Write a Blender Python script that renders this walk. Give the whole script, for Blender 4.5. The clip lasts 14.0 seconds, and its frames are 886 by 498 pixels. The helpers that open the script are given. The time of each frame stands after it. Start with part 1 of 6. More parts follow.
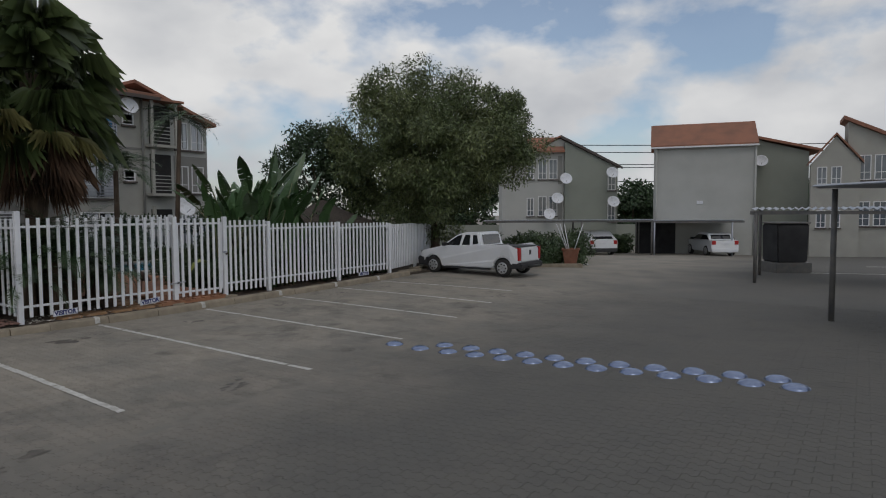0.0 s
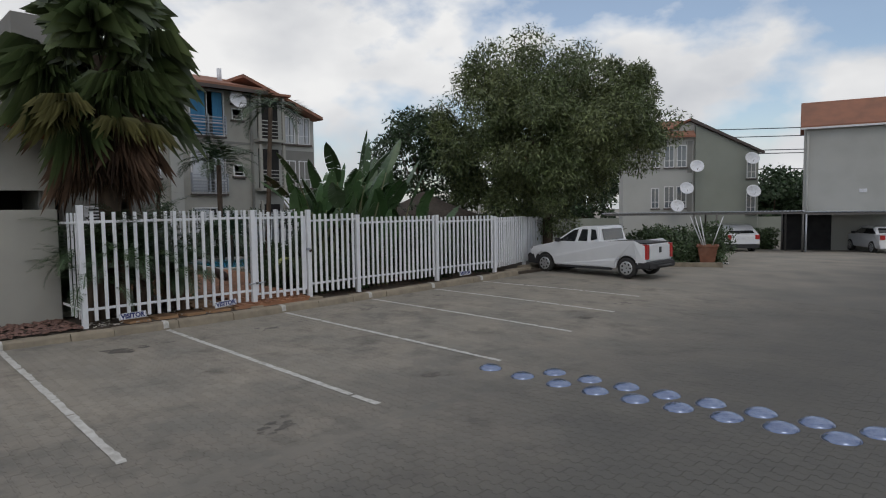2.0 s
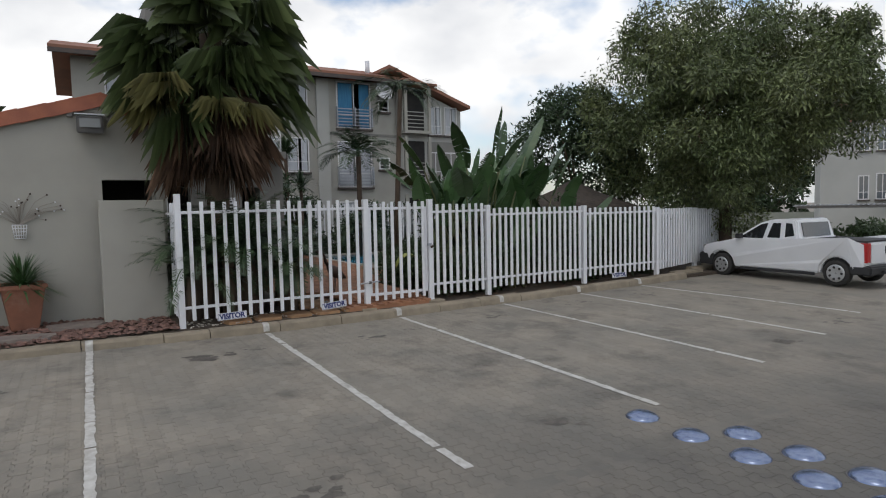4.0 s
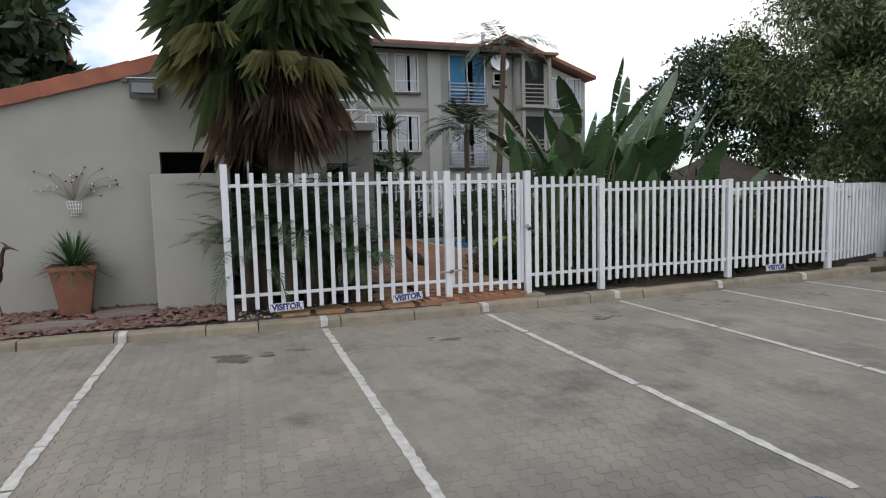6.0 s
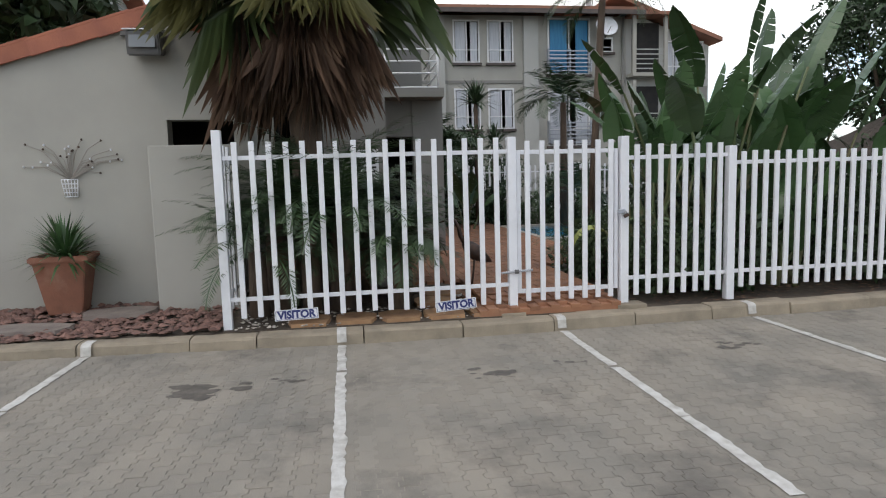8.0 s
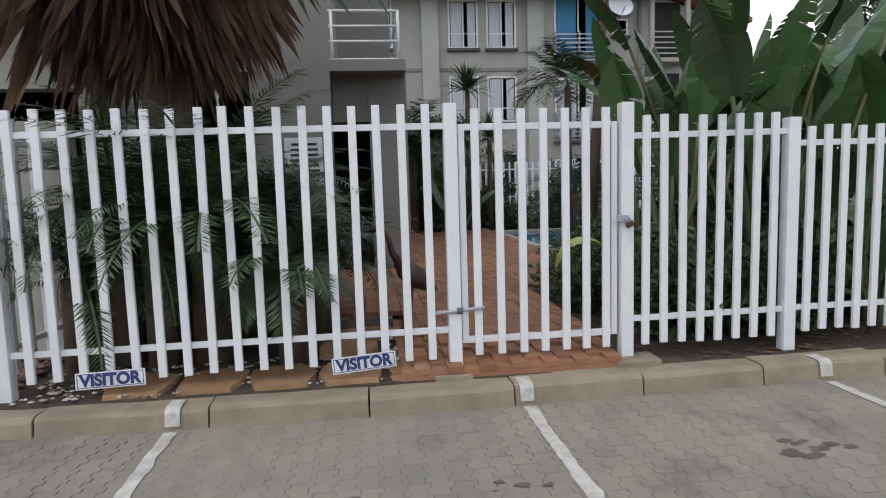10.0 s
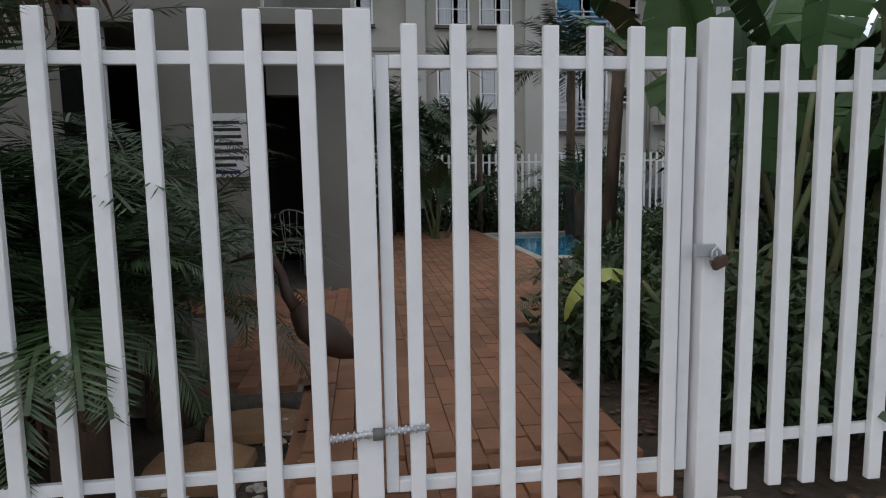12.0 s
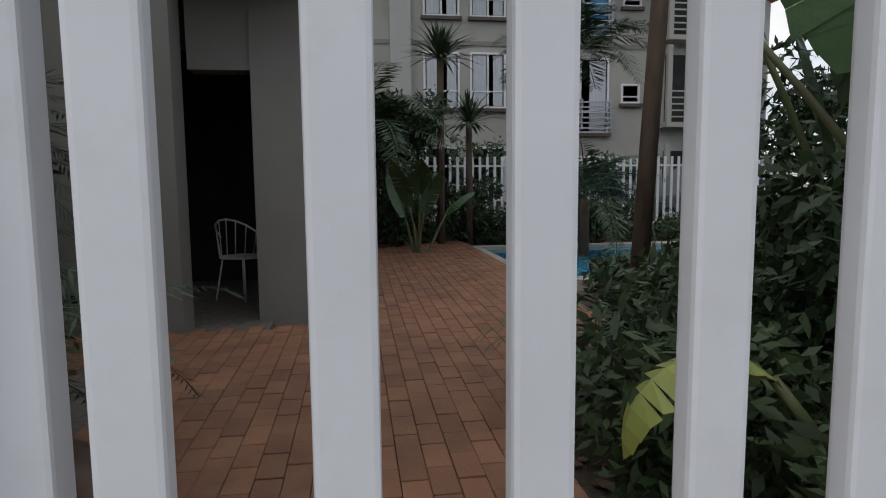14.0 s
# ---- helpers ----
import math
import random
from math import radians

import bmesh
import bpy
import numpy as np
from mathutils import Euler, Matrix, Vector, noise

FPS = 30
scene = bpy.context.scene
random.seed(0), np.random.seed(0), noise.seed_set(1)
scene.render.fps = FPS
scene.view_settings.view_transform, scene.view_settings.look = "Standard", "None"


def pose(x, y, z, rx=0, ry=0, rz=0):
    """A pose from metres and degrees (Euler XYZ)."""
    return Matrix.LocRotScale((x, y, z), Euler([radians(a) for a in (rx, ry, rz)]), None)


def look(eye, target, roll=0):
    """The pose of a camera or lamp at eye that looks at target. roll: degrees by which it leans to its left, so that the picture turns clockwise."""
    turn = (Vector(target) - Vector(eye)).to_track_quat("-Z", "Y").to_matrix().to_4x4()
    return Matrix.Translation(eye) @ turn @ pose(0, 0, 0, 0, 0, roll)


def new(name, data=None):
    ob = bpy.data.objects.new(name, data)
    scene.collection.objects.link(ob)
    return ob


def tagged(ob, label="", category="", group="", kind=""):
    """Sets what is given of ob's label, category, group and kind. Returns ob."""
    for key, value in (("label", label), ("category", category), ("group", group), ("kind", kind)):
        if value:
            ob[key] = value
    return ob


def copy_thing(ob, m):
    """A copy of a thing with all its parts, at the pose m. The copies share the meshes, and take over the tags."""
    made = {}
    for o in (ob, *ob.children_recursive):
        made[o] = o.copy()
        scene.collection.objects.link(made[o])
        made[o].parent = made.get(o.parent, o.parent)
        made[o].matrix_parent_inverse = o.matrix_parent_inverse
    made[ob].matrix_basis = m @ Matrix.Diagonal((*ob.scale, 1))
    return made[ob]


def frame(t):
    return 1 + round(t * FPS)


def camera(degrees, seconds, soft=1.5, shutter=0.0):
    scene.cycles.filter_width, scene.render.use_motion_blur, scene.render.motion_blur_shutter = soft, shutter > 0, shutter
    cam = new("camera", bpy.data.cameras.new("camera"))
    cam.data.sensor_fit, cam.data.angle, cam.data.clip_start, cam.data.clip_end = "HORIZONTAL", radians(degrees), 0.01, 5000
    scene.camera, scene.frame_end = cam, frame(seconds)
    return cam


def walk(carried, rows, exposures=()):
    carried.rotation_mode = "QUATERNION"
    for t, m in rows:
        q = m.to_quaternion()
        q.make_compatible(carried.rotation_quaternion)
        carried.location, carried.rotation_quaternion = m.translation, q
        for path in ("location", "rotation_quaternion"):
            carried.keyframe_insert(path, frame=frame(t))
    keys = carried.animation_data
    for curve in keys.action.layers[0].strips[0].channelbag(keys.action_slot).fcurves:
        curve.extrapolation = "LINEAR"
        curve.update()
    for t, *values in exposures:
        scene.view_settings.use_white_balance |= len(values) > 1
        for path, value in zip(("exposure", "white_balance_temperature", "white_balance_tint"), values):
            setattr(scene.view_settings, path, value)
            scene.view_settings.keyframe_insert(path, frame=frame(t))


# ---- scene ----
cam = camera(71.3, 14.0, soft=1.1)
PATH = [
    (0, (11.828, -7.442, 1.845), (10.701, -5.794, 1.727), -0.3),
    (0.5, (11.562, -6.996, 1.838), (10.385, -5.383, 1.715), -0.4),
    (1, (11.278, -6.551, 1.811), (10.014, -5.006, 1.682), -0.5),
    (1.5, (10.995, -6.115, 1.795), (9.657, -4.634, 1.664), -0.6),
    (2, (10.701, -5.687, 1.779), (9.291, -4.275, 1.646), -0.8),
    (2.5, (10.385, -5.23, 1.772), (8.888, -3.912, 1.631), -0.9),
    (3, (10.06, -4.831, 1.753), (8.483, -3.61, 1.613), -0.9),
    (5.5, (8.444, -3.049, 1.493), (6.58, -2.343, 1.331), -1.5),
    (6, (8.036, -2.758, 1.47), (6.146, -2.129, 1.294), -1.4),
    (6.5, (7.606, -2.5, 1.439), (5.688, -1.963, 1.259), -1.3),
    (7, (7.148, -2.242, 1.405), (5.202, -1.823, 1.208), -1.3),
    (9.5, (4.616, -0.761, 1.288), (2.643, -0.518, 1.072), -1.7),
    (10, (4.081, -0.548, 1.267), (2.106, -0.317, 1.056), -1.7),
    (10.5, (3.549, -0.397, 1.267), (1.575, -0.151, 1.058), -1.5),
    (11, (3.033, -0.248, 1.272), (1.06, -0.008, 1.054), -1.4),
    (11.5, (2.521, -0.115, 1.283), (0.549, 0.127, 1.05), -1.3),
    (12, (2.02, 0.009, 1.26), (0.049, 0.254, 1.03), -1.0),
    (12.5, (1.552, 0.086, 1.243), (-0.419, 0.341, 1.019), -0.8),
    (13, (1.129, 0.181, 1.267), (-0.833, 0.46, 0.994), -0.7),
    (13.5, (0.79, 0.277, 1.257), (-1.179, 0.54, 1.029), -0.6),
    (14, (0.461, 0.333, 1.23), (-1.509, 0.609, 1.019), -0.5),
]
walk(cam, [(t, look(eye, target, roll)) for t, eye, target, roll in PATH],
     exposures=[(0, -1.24), (1.5, -1.05), (3, -0.87), (5.5, -0.36), (7, -0.2), (9.5, -0.07), (11, -0.34), (12, -0.55), (13, -0.78), (14, -0.7)])

# ---- world and sun ----
SUN_EL, SUN_AZ = 55.0, 140.0
world = bpy.data.worlds.new("sky")
scene.world = world
world.use_nodes = True
wn, wl = world.node_tree.nodes, world.node_tree.links
wn.clear()
w_out = wn.new("ShaderNodeOutputWorld")
w_bg = wn.new("ShaderNodeBackground")
w_sky = wn.new("ShaderNodeTexSky")
w_sky.sky_type, w_sky.sun_disc = 'NISHITA', False
w_sky.sun_elevation, w_sky.sun_rotation = radians(SUN_EL), radians(SUN_AZ)
w_sky.dust_density = 1.5
w_co = wn.new("ShaderNodeTexCoord")
w_map = wn.new("ShaderNodeMapping")
w_map.inputs["Scale"].default_value = (1.0, 1.0, 1.7)
w_map.inputs["Location"].default_value = (0.9, 0.55, 0.1)
w_noise = wn.new("ShaderNodeTexNoise")
w_noise.inputs["Scale"].default_value, w_noise.inputs["Detail"].default_value = 3.0, 9.0
w_noise.inputs["Roughness"].default_value = 0.52
w_ramp = wn.new("ShaderNodeValToRGB")
w_ramp.color_ramp.elements[0].position, w_ramp.color_ramp.elements[1].position = 0.43, 0.52
w_noise2 = wn.new("ShaderNodeTexNoise")
w_noise2.inputs["Scale"].default_value, w_noise2.inputs["Detail"].default_value = 3.5, 6.0
w_ramp.color_ramp.elements[0].color = (0.12, 0.12, 0.12, 1)
w_cloud = wn.new("ShaderNodeValToRGB")
w_cloud.color_ramp.elements[0].position, w_cloud.color_ramp.elements[1].position = 0.35, 0.62
w_cloud.color_ramp.elements[0].color = (9.2, 9.5, 10.1, 1)
w_cloud.color_ramp.elements[1].color = (14.2, 14.2, 14.2, 1)
w_mix = wn.new("ShaderNodeMix")
w_mix.data_type = 'RGBA'
wl.new(w_co.outputs["Generated"], w_map.inputs["Vector"])
wl.new(w_map.outputs["Vector"], w_noise.inputs["Vector"])
wl.new(w_map.outputs["Vector"], w_noise2.inputs["Vector"])
wl.new(w_noise.outputs["Fac"], w_ramp.inputs["Fac"])
wl.new(w_noise2.outputs["Fac"], w_cloud.inputs["Fac"])
wl.new(w_ramp.outputs["Color"], w_mix.inputs["Factor"])
w_gain = wn.new("ShaderNodeMix")
w_gain.data_type, w_gain.blend_type = 'RGBA', 'MULTIPLY'
w_gain.inputs["Factor"].default_value = 1.0
w_gain.inputs["B"].default_value = (2.1, 2.1, 2.08, 1)
wl.new(w_sky.outputs["Color"], w_gain.inputs["A"])
wl.new(w_gain.outputs["Result"], w_mix.inputs["A"])
wl.new(w_cloud.outputs["Color"], w_mix.inputs["B"])
wl.new(w_mix.outputs["Result"], w_bg.inputs["Color"])
w_bg.inputs["Strength"].default_value = 0.12
wl.new(w_bg.outputs["Background"], w_out.inputs["Surface"])

sun = new("sun", bpy.data.lights.new("sun", 'SUN'))
sun.data.energy, sun.data.angle, sun.data.color = 0.5, radians(20), (1.0, 0.96, 0.9)
sun_dir = Vector((math.sin(radians(SUN_AZ)) * math.cos(radians(SUN_EL)), math.cos(radians(SUN_AZ)) * math.cos(radians(SUN_EL)), math.sin(radians(SUN_EL))))
sun.matrix_world = look(sun_dir * 50, (0, 0, 0))


# ---- materials ----
def mat(name, col, rough=0.7, metal=0.0, col2=None, scale=8.0, amount=0.5, bump=0.0, bscale=60.0, island=0.0, rnd=0.0,
        stretch=(1, 1, 1), transmission=0.0, dirt=None, dirt_scale=1.2, dirt_amount=0.6, coat=0.0, sub=0.0):
    m = bpy.data.materials.new(name)
    m.use_nodes = True
    n, l = m.node_tree.nodes, m.node_tree.links
    p = n["Principled BSDF"]
    p.inputs["Roughness"].default_value, p.inputs["Metallic"].default_value = rough, metal
    p.inputs["Coat Weight"].default_value = coat
    if transmission:
        p.inputs["Transmission Weight"].default_value = transmission
    co = n.new("ShaderNodeTexCoord")
    mp = n.new("ShaderNodeMapping")
    mp.inputs["Scale"].default_value = stretch
    geo = n.new("ShaderNodeNewGeometry")
    l.new(geo.outputs["Position"], mp.inputs["Vector"])

    def mixed(a, b, fac, kind='MIX'):
        x = n.new("ShaderNodeMix")
        x.data_type, x.blend_type = 'RGBA', kind
        for sock, v in (("A", a), ("B", b), ("Factor", fac)):
            if isinstance(v, (tuple, float, int)):
                x.inputs[sock].default_value = (*v, 1) if isinstance(v, tuple) else v
            else:
                l.new(v, x.inputs[sock])
        return x.outputs["Result"]

    out = col
    if col2 is not None:
        t = n.new("ShaderNodeTexNoise")
        t.inputs["Scale"].default_value, t.inputs["Detail"].default_value = scale, 6
        l.new(mp.outputs["Vector"], t.inputs["Vector"])
        r = n.new("ShaderNodeValToRGB")
        r.color_ramp.elements[0].position, r.color_ramp.elements[1].position = 0.5 - 0.25 * amount, 0.5 + 0.35 * amount
        l.new(t.outputs["Fac"], r.inputs["Fac"])
        out = mixed(col, col2, r.outputs["Color"])
    if dirt is not None:
        t = n.new("ShaderNodeTexNoise")
        t.inputs["Scale"].default_value, t.inputs["Detail"].default_value = dirt_scale, 8
        t.inputs["Roughness"].default_value = 0.65
        l.new(mp.outputs["Vector"], t.inputs["Vector"])
        r = n.new("ShaderNodeValToRGB")
        r.color_ramp.elements[0].position, r.color_ramp.elements[1].position = 0.52, 0.72
        r.color_ramp.elements[1].color = (dirt_amount, dirt_amount, dirt_amount, 1)
        l.new(t.outputs["Fac"], r.inputs["Fac"])
        out = mixed(out, dirt, r.outputs["Color"])
    if island or rnd:
        if island:
            src = geo.outputs["Random Per Island"]
        else:
            src = n.new("ShaderNodeObjectInfo").outputs["Random"]
        v = island or rnd
        mr = n.new("ShaderNodeMapRange")
        mr.inputs["To Min"].default_value, mr.inputs["To Max"].default_value = 1 - v, 1 + v
        l.new(src, mr.inputs["Value"])
        cmb = n.new("ShaderNodeCombineColor")
        for k in ("Red", "Green", "Blue"):
            l.new(mr.outputs["Result"], cmb.inputs[k])
        out = mixed(out, cmb.outputs["Color"], 1.0, 'MULTIPLY')
    if isinstance(out, tuple):
        p.inputs["Base Color"].default_value = (*out, 1)
    else:
        l.new(out, p.inputs["Base Color"])
    if bump:
        t = n.new("ShaderNodeTexNoise")
        t.inputs["Scale"].default_value, t.inputs["Detail"].default_value = bscale, 5
        l.new(mp.outputs["Vector"], t.inputs["Vector"])
        b = n.new("ShaderNodeBump")
        b.inputs["Strength"].default_value, b.inputs["Distance"].default_value = bump, 0.01
        l.new(t.outputs["Fac"], b.inputs["Height"])
        l.new(b.outputs["Normal"], p.inputs["Normal"])
    return m


M_GROUND = mat("worn_paving", (0.282, 0.252, 0.208), 0.88, col2=(0.215, 0.2, 0.172), scale=0.9, bump=0.5, bscale=35, dirt=(0.105, 0.1, 0.095), dirt_scale=0.5, dirt_amount=0.5)


def darken_lane(m):
    """The drive lane blends to a darker grey than the bays; the edge wanders."""
    n, l = m.node_tree.nodes, m.node_tree.links
    p = n["Principled BSDF"]
    old = p.inputs["Base Color"].links[0].from_socket
    geo = n.new("ShaderNodeNewGeometry")
    sep = n.new("ShaderNodeSeparateXYZ")
    l.new(geo.outputs["Position"], sep.inputs[0])
    t = n.new("ShaderNodeTexNoise")
    t.inputs["Scale"].default_value, t.inputs["Detail"].default_value = 0.5, 5
    l.new(geo.outputs["Position"], t.inputs["Vector"])
    add = n.new("ShaderNodeMath")
    add.operation = 'MULTIPLY_ADD'
    l.new(t.outputs["Fac"], add.inputs[0])
    add.inputs[1].default_value = 4.0
    l.new(sep.outputs["X"], add.inputs[2])
    r = n.new("ShaderNodeMapRange")
    r.inputs["From Min"].default_value, r.inputs["From Max"].default_value = 6.0, 10.5
    r.inputs["To Max"].default_value = 0.85
    l.new(add.outputs[0], r.inputs["Value"])
    x = n.new("ShaderNodeMix")
    x.data_type = 'RGBA'
    l.new(r.outputs["Result"], x.inputs["Factor"])
    l.new(old, x.inputs["A"])
    x.inputs["B"].default_value = (0.09, 0.088, 0.081, 1)
    l.new(x.outputs["Result"], p.inputs["Base Color"])


M_PAVER = mat("concrete_paver", (0.282, 0.252, 0.208), 0.9, col2=(0.215, 0.2, 0.172), scale=1.1, bump=0.6, bscale=130, island=0.07, dirt=(0.11, 0.1, 0.088), dirt_scale=1.6, dirt_amount=0.8)
M_PAVER1 = mat("concrete_paver_piece", (0.282, 0.252, 0.208), 0.9, col2=(0.215, 0.2, 0.172), scale=1.1, bump=0.6, bscale=130, rnd=0.07, dirt=(0.11, 0.1, 0.088), dirt_scale=1.6, dirt_amount=0.8)
darken_lane(M_GROUND)
darken_lane(M_PAVER)
darken_lane(M_PAVER1)
M_JOINT = mat("joint_sand", (0.13, 0.115, 0.095), 0.95, col2=(0.2, 0.18, 0.15), scale=20, bump=0.4)
M_LINE = mat("road_paint", (0.6, 0.59, 0.56), 0.7, col2=(0.42, 0.4, 0.365), scale=14, amount=0.6, bump=0.5, bscale=90, dirt=(0.3, 0.28, 0.25), dirt_scale=5, dirt_amount=0.8)
M_KERB = mat("kerb_concrete", (0.31, 0.262, 0.195), 0.92, col2=(0.235, 0.2, 0.15), scale=5, bump=0.8, bscale=90, rnd=0.08, dirt=(0.16, 0.14, 0.11), dirt_scale=3, dirt_amount=0.5)
M_WHITE = mat("white_gloss_steel", (0.76, 0.77, 0.8), 0.4, col2=(0.71, 0.72, 0.75), scale=4, bump=0.08, bscale=30, dirt=(0.55, 0.54, 0.52), dirt_scale=9, dirt_amount=0.25)
M_WALL = mat("grey_plaster", (0.385, 0.375, 0.335), 0.92, col2=(0.35, 0.34, 0.305), scale=1.4, bump=0.35, bscale=120, dirt=(0.31, 0.3, 0.27), dirt_scale=0.8, dirt_amount=0.4)
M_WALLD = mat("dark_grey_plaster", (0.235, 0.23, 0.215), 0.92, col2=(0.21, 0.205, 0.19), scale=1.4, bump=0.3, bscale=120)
M_WALLL = mat("pale_plaster", (0.43, 0.43, 0.405), 0.92, col2=(0.385, 0.385, 0.36), scale=0.7, bump=0.2, bscale=60)
M_WALLG = mat("greenish_plaster", (0.27, 0.285, 0.245), 0.92, col2=(0.24, 0.255, 0.22), scale=0.6, bump=0.2, bscale=60)
# near-black colour that puts the shade of unlit interiors into the surface
M_INDOOR_SHADE = mat("painted_indoor_shade", (0.02, 0.02, 0.02), 0.9, col2=(0.035, 0.032, 0.03), scale=3)
M_TILE = mat("terracotta_tile", (0.36, 0.13, 0.075), 0.8, col2=(0.28, 0.10, 0.065), scale=4, bump=0.4, bscale=40, rnd=0.12)
M_ROOF = mat("brown_roof_tile", (0.30, 0.135, 0.085), 0.85, col2=(0.22, 0.11, 0.075), scale=1.2, bump=0.4, bscale=12, island=0.12)
M_TRIM = mat("dark_trim", (0.07, 0.055, 0.05), 0.6, col2=(0.09, 0.07, 0.06), scale=5)
M_GLASS = mat("window_glass", (0.10, 0.12, 0.14), 0.06, col2=(0.16, 0.18, 0.2), scale=0.7, coat=0.5)
M_CURTAIN = mat("net_curtain", (0.55, 0.57, 0.6), 0.9, col2=(0.42, 0.44, 0.48), scale=6, stretch=(1, 6, 0.3))
M_BLUE = mat("blue_curtain", (0.06, 0.24, 0.42), 0.8, col2=(0.04, 0.17, 0.33), scale=6, stretch=(1, 6, 0.3))
M_FRAME = mat("white_frame", (0.7, 0.7, 0.7), 0.5)
M_TERRA = mat("terracotta_pot", (0.27, 0.115, 0.07), 0.75, col2=(0.21, 0.09, 0.057), scale=6, bump=0.3, bscale=60, dirt=(0.4, 0.25, 0.18), dirt_scale=4, dirt_amount=0.4)
M_SOIL = mat("dark_soil", (0.055, 0.042, 0.032), 0.95, col2=(0.09, 0.07, 0.05), scale=14, bump=1.0, bscale=50)
M_RSTONE = mat("red_mulch_stone", (0.19, 0.105, 0.082), 0.9, col2=(0.13, 0.078, 0.066), scale=12, bump=0.5, island=0.35)
M_SLAB = mat("ochre_slab", (0.36, 0.215, 0.11), 0.85, col2=(0.25, 0.14, 0.075), scale=5, bump=0.7, bscale=45, rnd=0.15)
M_GSLAB = mat("grey_flagstone", (0.22, 0.185, 0.16), 0.85, col2=(0.16, 0.13, 0.115), scale=5, bump=0.7, bscale=45)
M_BRICK = mat("rust_brick_paver", (0.30, 0.142, 0.075), 0.75, col2=(0.22, 0.102, 0.056), scale=3.5, bump=0.6, bscale=80, rnd=0.18, dirt=(0.36, 0.21, 0.13), dirt_scale=1.6, dirt_amount=0.5)
M_BRICKI = mat("rust_brick_far", (0.30, 0.142, 0.075), 0.75, col2=(0.22, 0.102, 0.056), scale=3.5, bump=0.6, bscale=80, island=0.18, dirt=(0.36, 0.21, 0.13), dirt_scale=1.6, dirt_amount=0.5)
M_PEBBLE = mat("pebble", (0.5, 0.47, 0.42), 0.8, col2=(0.3, 0.26, 0.22), scale=20, island=0.5)
M_WATER = mat("pool_water", (0.03, 0.22, 0.42), 0.05, col2=(0.05, 0.35, 0.5), scale=2, bump=0.15, bscale=9)
M_LEAF = mat("olive_leaf", (0.085, 0.115, 0.042), 0.5, island=0.55, col2=(0.14, 0.165, 0.065), scale=0.8)
M_LEAFD = mat("dark_leaf", (0.029, 0.056, 0.022), 0.55, island=0.45, col2=(0.046, 0.078, 0.031), scale=1.5)
M_PADDLE = mat("banana_leaf", (0.046, 0.097, 0.033), 0.36, rnd=0.3, col2=(0.062, 0.118, 0.044), scale=3, bump=0.3, bscale=25)
M_PADDLEY = mat("yellowing_leaf", (0.33, 0.36, 0.09), 0.5, rnd=0.1, col2=(0.22, 0.29, 0.07), scale=4)
M_STALK = mat("leaf_stalk", (0.10, 0.14, 0.055), 0.6, col2=(0.14, 0.12, 0.06), scale=6)
M_FAN = mat("fan_palm_leaf", (0.062, 0.09, 0.034), 0.36, island=0.5, col2=(0.1, 0.128, 0.05), scale=1.5)
M_FANY = mat("yellow_fan_leaf", (0.15, 0.14, 0.05), 0.6, island=0.3)
M_DEAD = mat("dead_frond", (0.095, 0.056, 0.037), 0.85, island=0.5, col2=(0.165, 0.1, 0.064), scale=3)
M_BARK = mat("bark", (0.12, 0.085, 0.06), 0.95, col2=(0.07, 0.05, 0.037), scale=9, bump=1.0, bscale=30, stretch=(1, 1, 0.3))
M_PALM = mat("feather_palm", (0.045, 0.078, 0.036), 0.55, island=0.3, col2=(0.065, 0.10, 0.045), scale=1.5)
M_CYCAD = mat("cycad_frond", (0.032, 0.064, 0.025), 0.45, island=0.35, col2=(0.052, 0.09, 0.033), scale=2)
M_THATCH = mat("old_thatch", (0.075, 0.06, 0.048), 0.95, col2=(0.045, 0.038, 0.032), scale=14, bump=1.0, bscale=50, stretch=(1, 1, 0.2))
M_CARW = mat("white_car_paint", (0.74, 0.75, 0.77), 0.3, coat=0.6, col2=(0.7, 0.71, 0.73), scale=2)
M_BLACKP = mat("black_plastic", (0.022, 0.022, 0.024), 0.6, col2=(0.03, 0.03, 0.032), scale=9)
M_TYRE = mat("tyre_rubber", (0.02, 0.02, 0.02), 0.85, col2=(0.035, 0.033, 0.03), scale=12)
M_RIM = mat("silver_wheel", (0.55, 0.56, 0.57), 0.35, metal=0.7)
M_TAIL = mat("red_tail_lens", (0.42, 0.02, 0.02), 0.2, coat=0.5)
M_CGLASS = mat("car_glass", (0.02, 0.022, 0.025), 0.05, coat=0.6)
M_STUD = mat("blue_grey_steel_stud", (0.24, 0.29, 0.42), 0.24, metal=0.75, col2=(0.2, 0.24, 0.36), scale=8)
M_STEEL = mat("grey_painted_steel", (0.10, 0.10, 0.10), 0.55, col2=(0.14, 0.13, 0.12), scale=6, dirt=(0.16, 0.1, 0.07), dirt_scale=4, dirt_amount=0.3)
M_GALV = mat("galvanised_sheet", (0.42, 0.44, 0.48), 0.45, metal=0.4, col2=(0.34, 0.36, 0.4), scale=1.5)
M_SHADE = mat("dark_shade_net", (0.025, 0.025, 0.028), 0.95, col2=(0.04, 0.04, 0.042), scale=2)
M_SIGN = mat("white_sign", (0.74, 0.75, 0.78), 0.5, col2=(0.64, 0.65, 0.68), scale=7, dirt=(0.4, 0.36, 0.3), dirt_scale=9, dirt_amount=0.5)
M_NAVY = mat("navy_lettering", (0.02, 0.03, 0.14), 0.5)
M_BRONZE = mat("dark_bronze", (0.05, 0.032, 0.026), 0.5, metal=0.3, col2=(0.08, 0.045, 0.03), scale=12)
